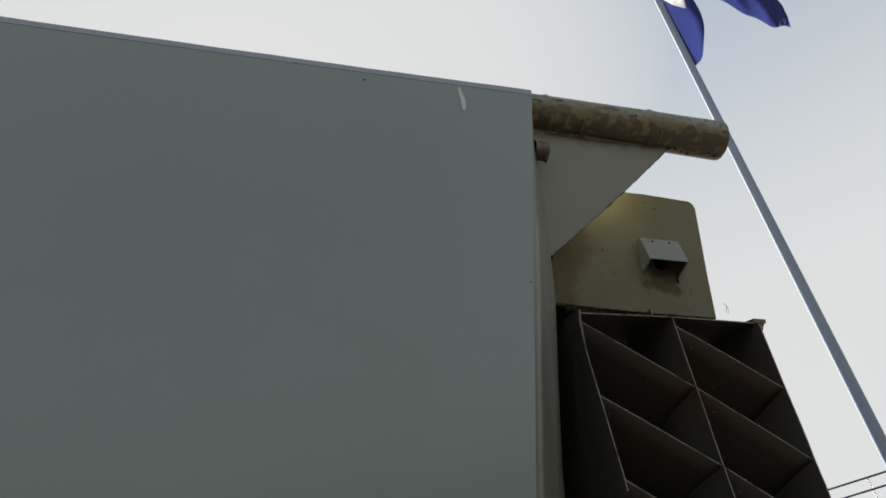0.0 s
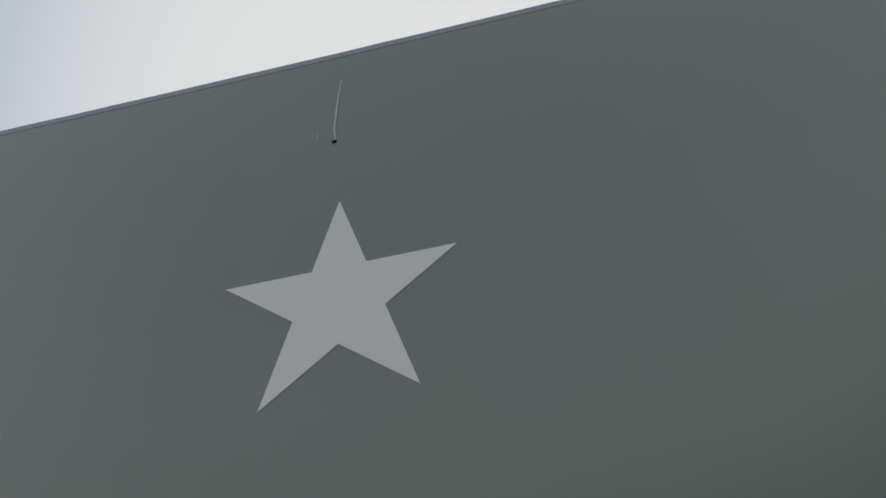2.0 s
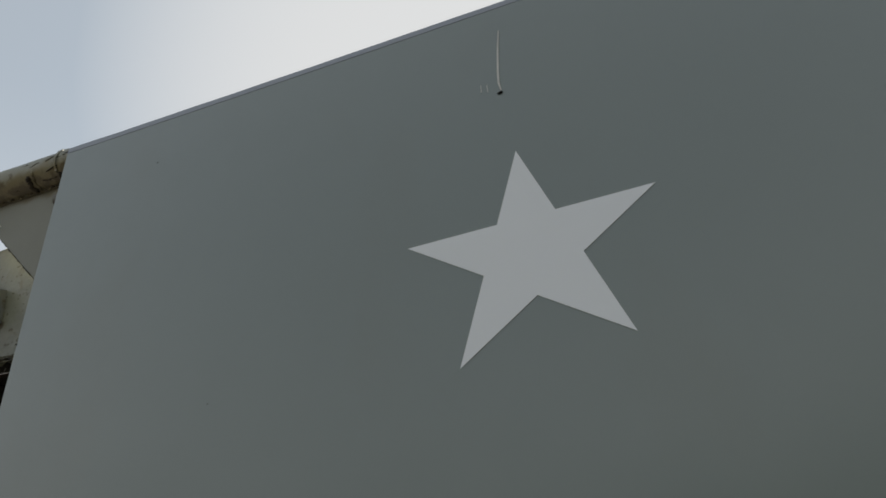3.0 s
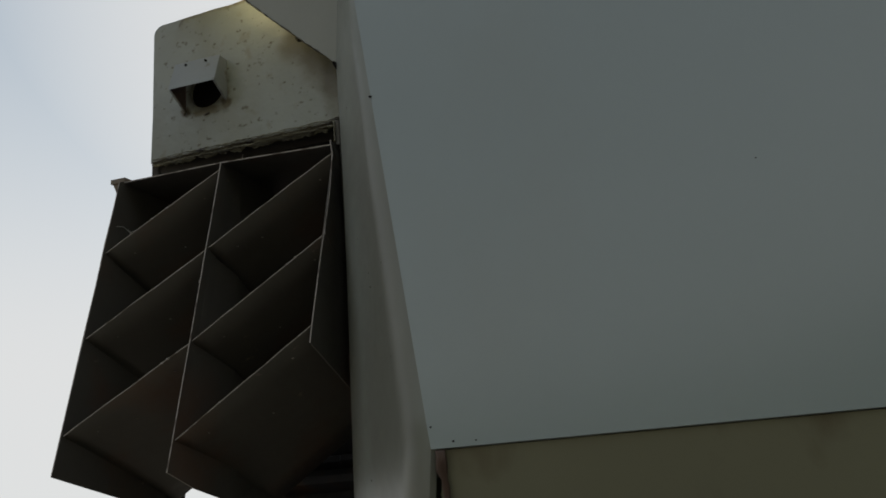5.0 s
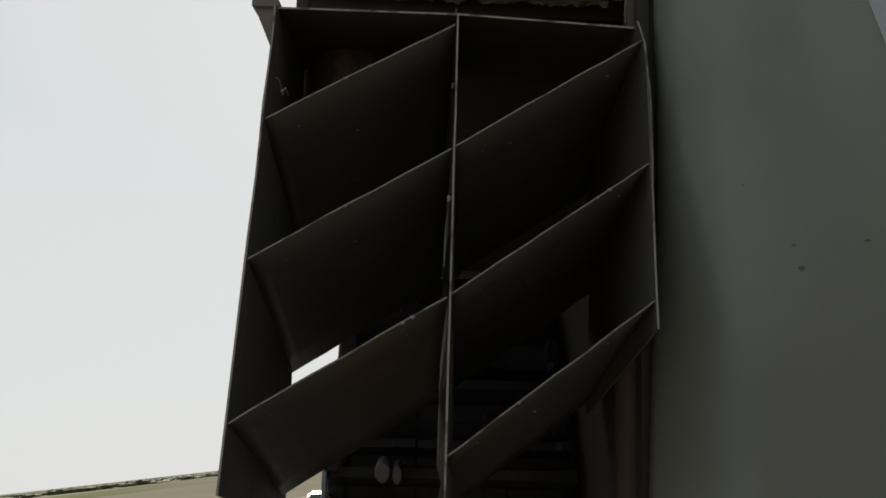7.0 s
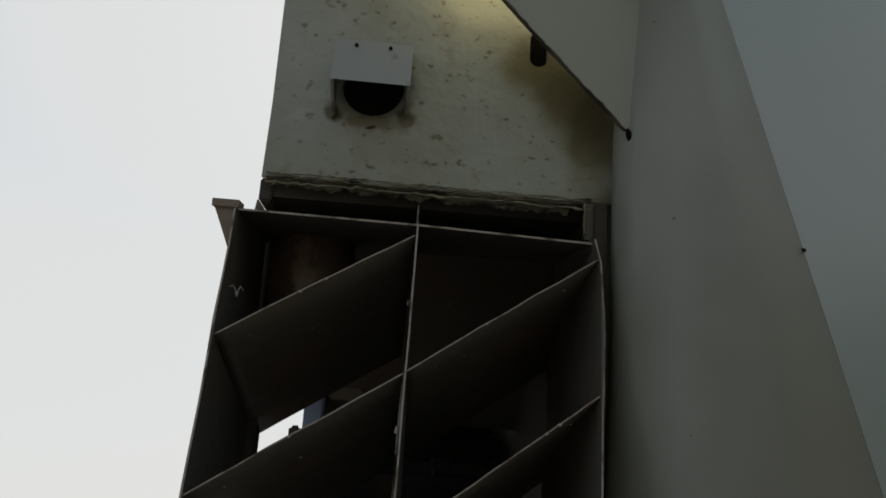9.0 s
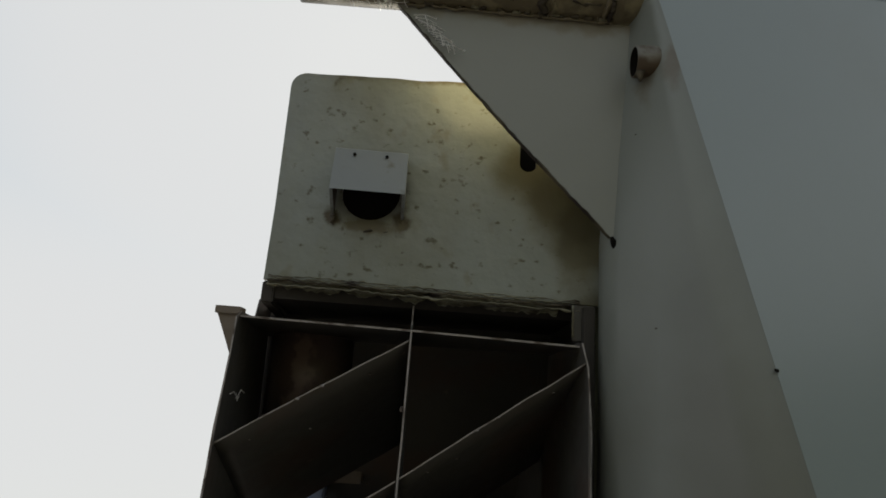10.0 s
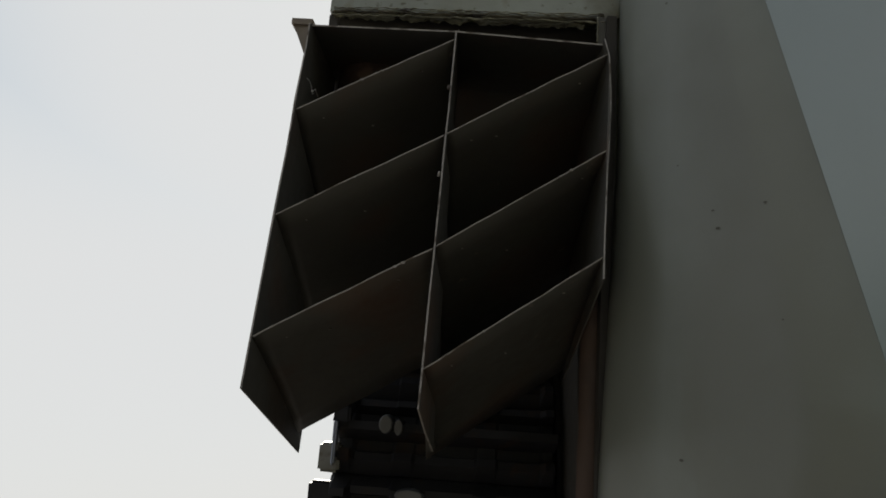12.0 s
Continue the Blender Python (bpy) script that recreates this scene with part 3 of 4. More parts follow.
    pts.append((s * 1.125, 0.054, tip[1] + 0.004))
    bm = prism(pts, (0, 0.008, 0))
    gus = part("gusset", bm, [GUSSET, WELD, BOUNCE], vehicle, "triangular gusset plate with a ragged flame-cut edge", shift("gusset", s))
    bm = bmesh.new()
    cut = [Vector(p) + Vector((0, -0.0004, 0)) for p in pts[2:41]]
    tube(bm, cut, [0.0005 + 0.0014 * rng.random() ** 2 for _ in cut], 6, wobble=0.7, rng=rng)
    part("cut_burr", bm, WELD, gus)
    for p in gus.data.polygons:
        if abs(p.normal.y) < 0.3 and p.normal.z < -0.3:
            p.material_index = 1
        elif p.normal.y > 0.8:
            # hidden back takes the added reflector colour
            p.material_index = 2
    bm = bmesh.new()
    tube(bm, [(s * (1.165 + 0.285 * k / 50), 0.05, 2.406 + 0.004 * noise.noise((k * 0.35, s, 3))) for k in range(51)], [(0.0010 + 0.0026 * rng.random() ** 2) * (1.0 if s < 0 else 0.6) for _ in range(51)], 7, wobble=0.9, rng=rng)
    part("weld_bead", bm, PIPE, gus)
    for k in range(14 if s < 0 else 5):     # rusty lumps in the weld under the pipe
        x = 1.17 + 0.02 * k + 0.012 * rng.random()
        bm = bmesh.new()
        tube(bm, [(s * (x + 0.004 * j), 0.0495 - 0.001 * rng.random(), 2.408 + 0.004 * rng.random()) for j in range(3 + rng.randrange(3))], 0.0014 + 0.0022 * rng.random(), 6, wobble=0.8, rng=rng)
        part("weld_lump", bm, WELD if k % 3 else SEAM, gus)
    bm = bmesh.new()
    tube(bm, [(s * (tip[0] - 0.002 * k), 0.049 + 0.002 * k, tip[1] - 0.001 - 0.004 * k) for k in range(5)], [0.002, 0.0035, 0.004, 0.003, 0.002], 7)
    part("weld_pit", bm, HOLE, gus)
    # short drain stub on the cheek
    bm = bmesh.new()
    c = Vector((s * 1.138, 0.016, 2.330))
    way = Vector((s * 1.0, 0.05, -0.05)).normalized()
    ring = []
    a = way.orthogonal().normalized()
    b = way.cross(a)
    for d, r in ((-0.022, 0.0215), (0.010, 0.0208), (0.010, 0.0185), (-0.016, 0.0175)):
        ring.append([bm.verts.new(c + way * d + r * (math.cos(2 * math.pi * k / 18) * a + math.sin(2 * math.pi * k / 18) * b)) for k in range(18)])
    for r0, r1 in zip(ring, ring[1:]):
        for k in range(18):
            bm.faces.new((r0[k], r0[(k + 1) % 18], r1[(k + 1) % 18], r1[k])).smooth = True
    bm.faces.new(ring[-1]).material_index = 1
    for f in bm.faces:
        if all(v in ring[2] or v in ring[3] for v in f.verts):
            f.material_index = 1
    stub = part("drain_stub", bm, [RUSTY, HOLE], vehicle, "short rusty drain stub", shift("gusset", s))
    bm = bmesh.new()
    tube(bm, [c + way * 0.006 + Vector((-s * 0.002, -0.006, -0.013 - 0.0045 * k)) for k in range(5)], [0.003, 0.006, 0.005, 0.003, 0.002], 8, wobble=0.5, rng=rng)
    part("rust_crust", bm, WELD, stub)


def panel_y(x):
    return 0.121 + 0.09 * (x - 1.18)


def end_panel(s):
    rng = random.Random(31)
    top, low, xo = 2.348, 2.029, 1.611
    rad = 0.022
    out = [(1.158, low - 0.004), (1.612, low + 0.006), (1.610, low + 0.11)]
    for k in range(7):
        a = math.pi / 2 * k / 6
        out.append((xo - rad + rad * math.cos(a), top - rad + rad * math.sin(a)))
    for k in range(1, 24):
        q = k / 23
        out.append((xo - rad - (xo - rad - 1.158) * q, top + 0.002 * noise.noise((q * 9, 1, 2)) - 0.008 * q))
    hole = [(1.478 + (0.0410 if s < 0 else 0.017) * math.cos(2 * math.pi * k / 24), (2.167 if s < 0 else 2.160) + (0.0405 if s < 0 else 0.017) * math.sin(2 * math.pi * k / 24)) for k in range(24)]
    slot = [(1.262 + 0.012 * math.cos(a), 2.238 + 0.014 + 0.012 * math.sin(a)) for a in [math.pi * k / 8 for k in range(9)]]
    slot += [(1.262 + 0.012 * math.cos(a), 2.238 - 0.016 + 0.012 * math.sin(a)) for a in [math.pi + math.pi * k / 8 for k in range(9)]]
    loops = [[(s * x, panel_y(x), z) for x, z in l] for l in (out, hole, slot)]
    bm = holed(loops[0], loops[1:], (0, 0.010, 0))
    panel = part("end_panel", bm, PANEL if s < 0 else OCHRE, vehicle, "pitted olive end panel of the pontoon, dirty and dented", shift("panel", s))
    # Black sheet added behind the holes for the shade within.
    bm = bmesh.new()
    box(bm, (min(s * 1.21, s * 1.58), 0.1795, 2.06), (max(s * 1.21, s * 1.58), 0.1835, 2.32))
    part("hole_shade_sheet", bm, HOLE, panel)
    # ragged weld along the foot
    bm = bmesh.new()
    n, m = 170, 7
    grid = []
    for i in range(n + 1):
        x = 1.182 + 0.424 * i / n
        foot = 0.008 if x < 1.215 else 0.013 + 0.006 * (1.606 - x) / 0.37
        foot *= 0.85 + 0.5 * noise.noise((x * 45, 3, s)) + 0.25 * noise.noise((x * 120, 7, s))
        col = []
        for j in range(m + 1):
            q = j / m
            bulge = 0.0030 * math.sin(math.pi * min(1, q * 2.2)) + 0.0022 * math.sin(math.pi * max(0, q * 2 - 1))
            y = panel_y(x) + 0.0005 - bulge + 0.004 * q - 0.0036 * noise.noise((x * 48, q * 4, 2)) - 0.0022 * noise.noise((x * 140, q * 8, 4))
            z = 2.0245 + 0.029 * (x - 1.18) + (0.033 * max(0.0, 1.36 - x) if s > 0 else 0) - foot * q + 0.0012 * noise.noise((x * 40, 1, 5)) * (1 - q)
            col.append(bm.verts.new((s * x, y, z)))
        grid.append(col)
    for c0, c1 in zip(grid, grid[1:]):
        for j in range(m):
            bm.faces.new((c0[j], c0[j + 1], c1[j + 1], c1[j])).smooth = True
    bmesh.ops.solidify(bm, geom=list(bm.faces), thickness=0.002)
    part("weld_bead", bm, SEAM if s < 0 else WELD, panel, "ragged painted weld along the panel's foot")
    for up, thick, mat in ((0.004, 0.0015, SEAM), (-0.0085, 0.0017, SEAM), (-0.0025, 0.0013, WELD), (0.0012, 0.0012, SEAM)) if s < 0 else ():
        bm = bmesh.new()
        path, girth = [], []
        for i in range(120):
            x = 1.188 + 0.418 * i / 119
            path.append((s * x, panel_y(x) - 0.0026 + 0.0008 * noise.noise((x * 60, up * 900, 1)), 2.0245 + 0.029 * (x - 1.18) + up + 0.0026 * noise.noise((x * 30, up * 700, 5)) + 0.0024 * noise.noise((x * 110, up * 300, 2))))
            girth.append(thick * (0.35 + 1.7 * abs(noise.noise((x * 70, up * 500, 8)))))
        tube(bm, path, girth, 7)
        part("weld_ridge", bm, mat, panel)
    if s < 0:        # narrow apron between the grille and the cheek, with a pale corner strip
        bm = bmesh.new()
        box(bm, (-1.1835, 0.1165, 1.56), (-1.1675, 0.1205, 1.974), 0.001)
        box(bm, (-1.198, 0.1185, 1.976), (-1.1675, 0.1205, 2.0245), 0.001)
        part("apron", bm, VANE, panel)
        bm = bmesh.new()
        tube(bm, [(-1.198 - 0.0012 * noise.noise((k * 0.5, 0, 0)), 0.1155, 2.022 - 0.0038 * k) for k in range(12)], [0.0015 + 0.0008 * noise.noise((k * 0.9, 3, 0)) for k in range(12)], 8)
        part("corner_strip", bm, PANEL, panel, "pale bent corner strip")
    # side lip that closes the outer lower corner
    bm = bmesh.new()
    box(bm, (min(s * 1.597, s * 1.6135), 0.164, 2.004), (max(s * 1.597, s * 1.6135), 0.30, 2.034), 0.002)
    part("corner_lip", bm, DARK, panel)
    # lamp hood
    hx0, hx1 = 1.430, 1.530
    y = panel_y(1.48)
    f, t, b = (y - 0.052, 2.150), (y - (0.030 if s < 0 else 0.022), 2.217), (y - 0.001, 2.126)
    bm = bmesh.new()
    prism([(s * hx0, *f), (s * hx1, *f), (s * hx1, *t), (s * hx0, *t)], (0, 0.0035, 0.0018), bm)
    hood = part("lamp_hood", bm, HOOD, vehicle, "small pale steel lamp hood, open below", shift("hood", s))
    for x in (hx0, hx1 - 0.004):
        bm = prism([(s * x, f[0] + 0.003, f[1]), (s * x, t[0] + 0.003, t[1] - 0.002), (s * x, y + 0.002, t[1] + 0.002), (s * x, b[0] + 0.003, b[1])], (s * 0.004, 0, 0))
        side = part("cheek", bm, [HOOD, SHEEN], hood)
        # Inner faces take a darker brown: the cavity's shade put into colour.
        for p in side.data.polygons:
            if p.normal.x * (1 if x < 1.48 else -1) * s > 0.8:
                p.material_index = 1
    for x in (1.459, 1.503):
        bm = bmesh.new()
        tube(bm, [(s * x, t[0] - 0.0060, 2.2075), (s * x, t[0] - 0.0010, 2.208)], 0.0024, 8)
        part("screw_hole", bm, HOLE, hood)
    for x in (1.433, 1.527):
        bm = bmesh.new()
        tube(bm, [(s * (x + 0.002 * math.sin(k * 2.1)), y - 0.003 + 0.0006 * k, 2.131 - 0.003 * k) for k in range(6)], [0.0015, 0.003, 0.0034, 0.0028, 0.002, 0.001], 6)
        part("rust_crust", bm, WELD, hood)
    for k in range(3):
        x = 1.436 + 0.09 * rng.random()
        bm = bmesh.new()
        tube(bm, [(s * (x + 0.004 * q), y - 0.001, 2.112 - 0.001 * q) for q in range(4)], [0.0012, 0.002, 0.0017, 0.0008], 6)
        part("rust_crust", bm, WELD, hood)


BACK = Vector((0, 0.285, -0.124))          # how a vane runs inwards from its rear edge


def inner_x(z):
    """The buckled inner upright: its place across the vehicle at a height."""
    return float(np.interp(z, (1.49, 1.60, 1.633, 1.787, 1.86, 1.94, 1.960, 1.968), (1.206, 1.205, 1.204, 1.193, 1.187, 1.1872, 1.1885, 1.193)))


def middle_x(z):
    return 1.406 + 0.015 * (1.969 - z) - 0.3 * max(0.0, 1.434 - z)     # bent over at its foot


def outer_x(z):
    return 1.613 + 0.014 * (z - 1.47)



def front_y(z):
    return 0.081 + 0.255 * (z - 1.966)


def grille(s):
    g = part("deflector_grille", prism([(s * x, front_y(1.972) + (0.012 if i != 1 else 0) * 0.9, zz) for i, (x, zz) in enumerate(((1.1925, 1.9645), (1.406, 1.967), (1.622, 1.971)))]
             + [(s * 1.622, 0.30, 1.975), (s * 1.188, 0.30, 1.980)], (0, 0, 0.0024)), [VANE, EDGE], vehicle, "dark rusty cascade of slanted deflector vanes over the track", shift("grille", s))
    for p in g.data.polygons:
        if p.normal.y < -0.7:
            p.material_index = 1
    # upright plates
    for across, low, tail in ((inner_x, (front_y(1.603) + 0.002, 1.603), (0.28, 1.49)), (middle_x, (front_y(1.437), 1.437), (0.28, 1.335)), (outer_x, (front_y(1.446), 1.446), (0.285, 1.345))):
        inner, middle, outer = (across is way for way in (inner_x, middle_x, outer_x))
        up = front_y(1.968)
        pts = [(up, 1.969), low, tail, (tail[0], 2.014), (0.158, 2.014), (0.150, 1.982), (up + 0.02, 1.978)]
        if inner:
            pts = pts[:3] + [(tail[0], 1.975), (up + 0.02, 1.972)]
        if outer:
            pts = [pts[0], low, (0.276, 1.350), (0.287, 1.40), (0.287, 2.014), (0.200, 2.014), (0.185, 1.985), (up + 0.02, 1.979)]
        if middle:
            pts = [pts[0], low, (0.003, 1.410), (0.090, 1.382), (0.24, 1.376), (tail[0], 1.42)] + pts[3:]
        n = 12
        first = [(up + (low[0] - up) * k / n, 1.969 + (low[1] - 1.969) * k / n) for k in range(n)]
        bm = prism([(s * (across(z) + 0.0012 * noise.noise((k, across(1.7) * 9, s))), y, z) for k, (y, z) in enumerate(first + pts[1:])], (s * 0.0020, 0, 0))
        side = part("upright_plate", bm, [VANE, EDGE], g)
        for p in side.data.polygons:
            if abs(p.normal.x) < 0.3 and ((p.normal.y < -0.85 and (middle or p.center.z < 1.98)) or (middle and p.normal.z < -0.8 and p.center.z < 1.43 and p.center.y < 0.06)):
                p.material_index = 1
    # vanes
    heights = [(1.946, 1.797), (1.787, 1.633), (1.634, 1.482), (1.956, 1.822), (1.794, 1.663), (1.630, 1.507)]
    if s > 0:
        heights = [(1.946, 1.809), (1.783, 1.652), (1.625, 1.496), (1.950, 1.816), (1.807, 1.668), (1.650, 1.512)]
    rows = []
    for i, (za, zb) in enumerate(heights):
        a, b = (inner_x, middle_x) if i < 3 else (middle_x, outer_x)
        rows.append(((a(za) + 0.0035 * (i > 2), za), (b(zb), zb)))
    for i, ((xa, za), (xb, zb)) in enumerate(rows):
        bm = bmesh.new()
        n, m = 14, 6
        grid = [[None] * (n + 1) for _ in range(m + 1)]
        for lay in range(2):
            for j in range(m + 1):
                for k in range(n + 1):
                    q, d = k / n, j / m
                    x, z = xa + (xb - xa) * q, za + (zb - za) * q
                    z += (0.001, 0.0005, 0.0002, 0.001, 0.0004, 0.0004)[i] * math.sin(math.pi * q) * (1 - d)
                    z += 0.0012 * noise.noise((q * 7, i * 3.1, s))
                    y = front_y(z) + 0.004
                    p = Vector((s * x, y, z)) + BACK * d
                    p.z += 0.003 * math.sin(math.pi * d) - lay * 0.0019
                    v = bm.verts.new(p)
                    if lay == 0:
                        grid[j][k] = [v]
                    else:
                        grid[j][k].append(v)
        for j in range(m):
            for k in range(n):
                for lay in range(2):
                    bm.faces.new([grid[a][b][lay] for a, b in ((j, k), (j, k + 1), (j + 1, k + 1), (j + 1, k))]).smooth = True
        rim = [(0, k) for k in range(n + 1)] + [(j, n) for j in range(1, m + 1)] + [(m, k) for k in range(n - 1, -1, -1)] + [(j, 0) for j in range(m - 1, 0, -1)]
        for (a, b), (c, e) in zip(rim, rim[1:] + rim[:1]):
            f = bm.faces.new((grid[a][b][0], grid[c][e][0], grid[c][e][1], grid[a][b][1]))
            if a == 0 and c == 0:
                f.material_index = 1
        part("vane", bm, [VANE, EDGE], g)
        # crumbs of old weld and paint on the rear edge
        rng = random.Random(50 + i)
        for _ in range(2):
            q = 0.1 + 0.8 * rng.random()
            x, z = xa + (xb - xa) * q, za + (zb - za) * q
            bm = bmesh.new()
            bmesh.ops.create_icosphere(bm, subdivisions=1, radius=0.0010 + 0.0011 * rng.random(), matrix=Matrix.Translation((s * x, front_y(z) + 0.003, z - 0.001)) @ Matrix.Diagonal((1.6, 0.8, 1, 1)))
            part("crumb", bm, EDGE, g)
        for q, d, size in ((0.12 + 0.1 * rng.random(), 0.10, 0.0018), (0.4 + 0.3 * rng.random(), 0.16 + 0.2 * rng.random(), 0.0015), (0.85, 0.12, 0.0012)):      # pale flecks stuck under the vane
            x, z = xa + (xb - xa) * q, za + (zb - za) * q
            spot = Vector((s * x, front_y(z) + 0.004, z)) + BACK * d + Vector((0, 0, 0.003 * math.sin(math.pi * d) - 0.0022))
            bm = bmesh.new()
            made = bmesh.ops.create_icosphere(bm, subdivisions=1, radius=size, matrix=Matrix.Translation(spot) @ Matrix.Diagonal((1.5, 1.6, 0.6, 1)))
            for v in made["verts"]:
                v.co += Vector((rng.random() - 0.5, rng.random() - 0.5, 0)) * size
            part("fleck", bm, EDGE, g)
    for z, dx in ((1.872, 0.003), (1.735, 0.004)):
        bm = bmesh.new()
        rng = random.Random(int(z * 1000))
        made = bmesh.ops.create_icosphere(bm, subdivisions=2, radius=0.0026, matrix=Matrix.Translation((s * (middle_x(z) + 0.001 + dx), front_y(z) + 0.006, z)) @ Matrix.Diagonal((0.9, 0.8, 1.5, 1)))
        for v in made["verts"]:
            v.co += Vector((rng.random() - 0.5, rng.random() - 0.5, rng.random() - 0.5)) * 0.0016
        part("crumb", bm, EDGE, g)
    # bracket on the outer corner
    bm = bmesh.new()
    prism([(s * 1.621, 0.10, 1.976), (s * 1.650, 0.10, 1.976), (s * 1.638, 0.10, 1.949), (s * 1.622, 0.10, 1.912)], (0, 0.005, 0), bm)
    prism([(s * 1.621, 0.096, 1.975), (s * 1.652, 0.096, 1.975), (s * 1.652, 0.125, 1.977), (s * 1.621, 0.125, 1.977)], (0, 0, 0.009), bm)
    part("bracket", bm, BRACKET, g, "rusty corner bracket")


def hull(s):
    # channel walls and pontoon that close the space behind the grille
    bm = bmesh.new()
    x0, x1 = sorted((s * 1.172, s * 1.186))
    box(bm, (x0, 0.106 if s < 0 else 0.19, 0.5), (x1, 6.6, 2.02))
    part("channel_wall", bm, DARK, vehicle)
    bm = bmesh.new()
    x0, x1 = sorted((s * 1.18, s * 1.5965))
    box(bm, (x0, 0.185 if s < 0 else 0.2, 2.022), (x1, 6.3, 2.34), 0.01)
    # dark sheet under the olive pontoon, coloured as its shade
    floor = bmesh.new()
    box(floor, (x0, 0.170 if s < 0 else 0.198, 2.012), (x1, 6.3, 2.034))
    part("pontoon_floor", floor, DARK, vehicle, "dark underside of the pontoon, shade put into its colour")
    part("pontoon", bm, OLIVE, vehicle, "olive side pontoon above the track")
    bm = bmesh.new()
    x0, x1 = sorted((s * 1.604, s * 1.622))
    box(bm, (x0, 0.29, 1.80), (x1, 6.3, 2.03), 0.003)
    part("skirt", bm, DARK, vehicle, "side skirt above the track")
    bm = bmesh.new()
    x0, x1 = sorted((s * 1.604, s * 1.620))
    box(bm, (x0, 0.288, 1.64), (x1, 0.328, 1.797), 0.002)
    part("skirt_tab", bm, DARK, vehicle)
    # stands in for an unidentified edge lit bluish; the colour carries that light
    bm = bmesh.new()
    x0, x1 = sorted((s * 1.536, s * 1.571))
    box(bm, (x0, 0.55, 1.66), (x1, 0.596, 1.79), 0.004)
    part("blue_lit_bar", bm, BLUE_LIT, vehicle, "steel bar above the track, bluish light put into its colour")
    bm = bmesh.new()
    x0, x1 = sorted((s * 1.47, s * 1.532))
    box(bm, (x0, 0.56, 1.755), (x1, 0.592, 1.80), 0.004)
    part("guide_block", bm, BRACKET, vehicle)
    bm = bmesh.new()
    x0, x1 = sorted((s * 1.186, s * 1.571))
    prism([(x0, 0.30, 2.024), (x1, 0.30, 2.024), (x1, 0.62, 1.72), (x0, 0.62, 1.72)], (0, 0.006, 0.006), bm)
    part("mud_plate", bm, VANE, vehicle, "rust-brown mud plate closing the track channel")
    bm = bmesh.new()
    x0, x1 = sorted((s * 1.572, s * 1.6035))
    box(bm, (x0, 0.30, 1.80), (x1, 0.306, 2.021))
    part("end_plate", bm, DARK, vehicle)
    bm = bmesh.new()
    outer, inner = [], []
    for r, keep in ((0.060, outer), (0.056, inner)):
        for k in range(13):
            a = math.pi * (0.95 + 1.0 * k / 12)
            keep.append([bm.verts.new((s * (1.548 + r * math.cos(a)), 0.262 + r * math.sin(a), z)) for z in (1.86, 1.972)])
    for ring in (outer, inner):
        for p0, p1 in zip(ring, ring[1:]):
            bm.faces.new((p0[0], p1[0], p1[1], p0[1])).smooth = True
    for p0, p1, q0, q1 in zip(outer, outer[1:], inner, inner[1:]):
        bm.faces.new((p0[0], p1[0], q1[0], q0[0]))
        bm.faces.new((p0[1], p1[1], q1[1], q0[1]))
    part("curved_plate", bm, SHEEN, vehicle, "curved rusty plate inside the track channel")
    bm = bmesh.new()
    tube(bm, [(s * 1.188, 0.145, 1.60 - 0.024 * k) for k in range(45)], [0.018 + 0.002 * noise.noise((k * 0.6, s, 0)) for k in range(45)], 12)
    part("corner_post", bm, RUST, vehicle, "rust-brown round post in the channel corner")


def hull_body():
    prof = [(0.128, 2.44), (5.6, 2.40), (6.9, 1.9), (6.4, 0.9), (5.6, 0.5), (0.128, 0.5)]
    bm = prism([(-1.165, y, z) for y, z in prof], (2.33, 0, 0), bevel=0.01)
    part("hull", bm, OLIVE, vehicle, "olive welded steel hull body")


# ---- tracks ----
def track_path():
    """(y, z, angle) at even steps round the loop of the track."""
    pts = []
    c1, r1, c2, r2 = (0.80, 1.26), 0.40, (6.0, 1.15), 0.38
    for k in range(13):
        a = math.pi / 2 + math.pi * k / 12 * 0.86
        pts.append((c1[0] + r1 * math.cos(a), c1[1] + r1 * math.sin(a)))
    pts += [(1.3, 0.12), (3.2, 0.08), (5.2, 0.14)]
    for k in range(13):
        a = -math.pi / 3.2 + (math.pi / 2 + math.pi / 3.2) * k / 12
        pts.append((c2[0] + r2 * math.cos(a), c2[1] + r2 * math.sin(a)))
    pts.append(pts[0])
    out, step = [], 0.128
    carry = 0.0
    for (ya, za), (yb, zb) in zip(pts, pts[1:]):
        d = math.hypot(yb - ya, zb - za)
        while carry < d:
            q = carry / d
            out.append((ya + (yb - ya) * q, za + (zb - za) * q, math.atan2(zb - za, yb - ya)))
            carry += step
        carry -= d
    return out


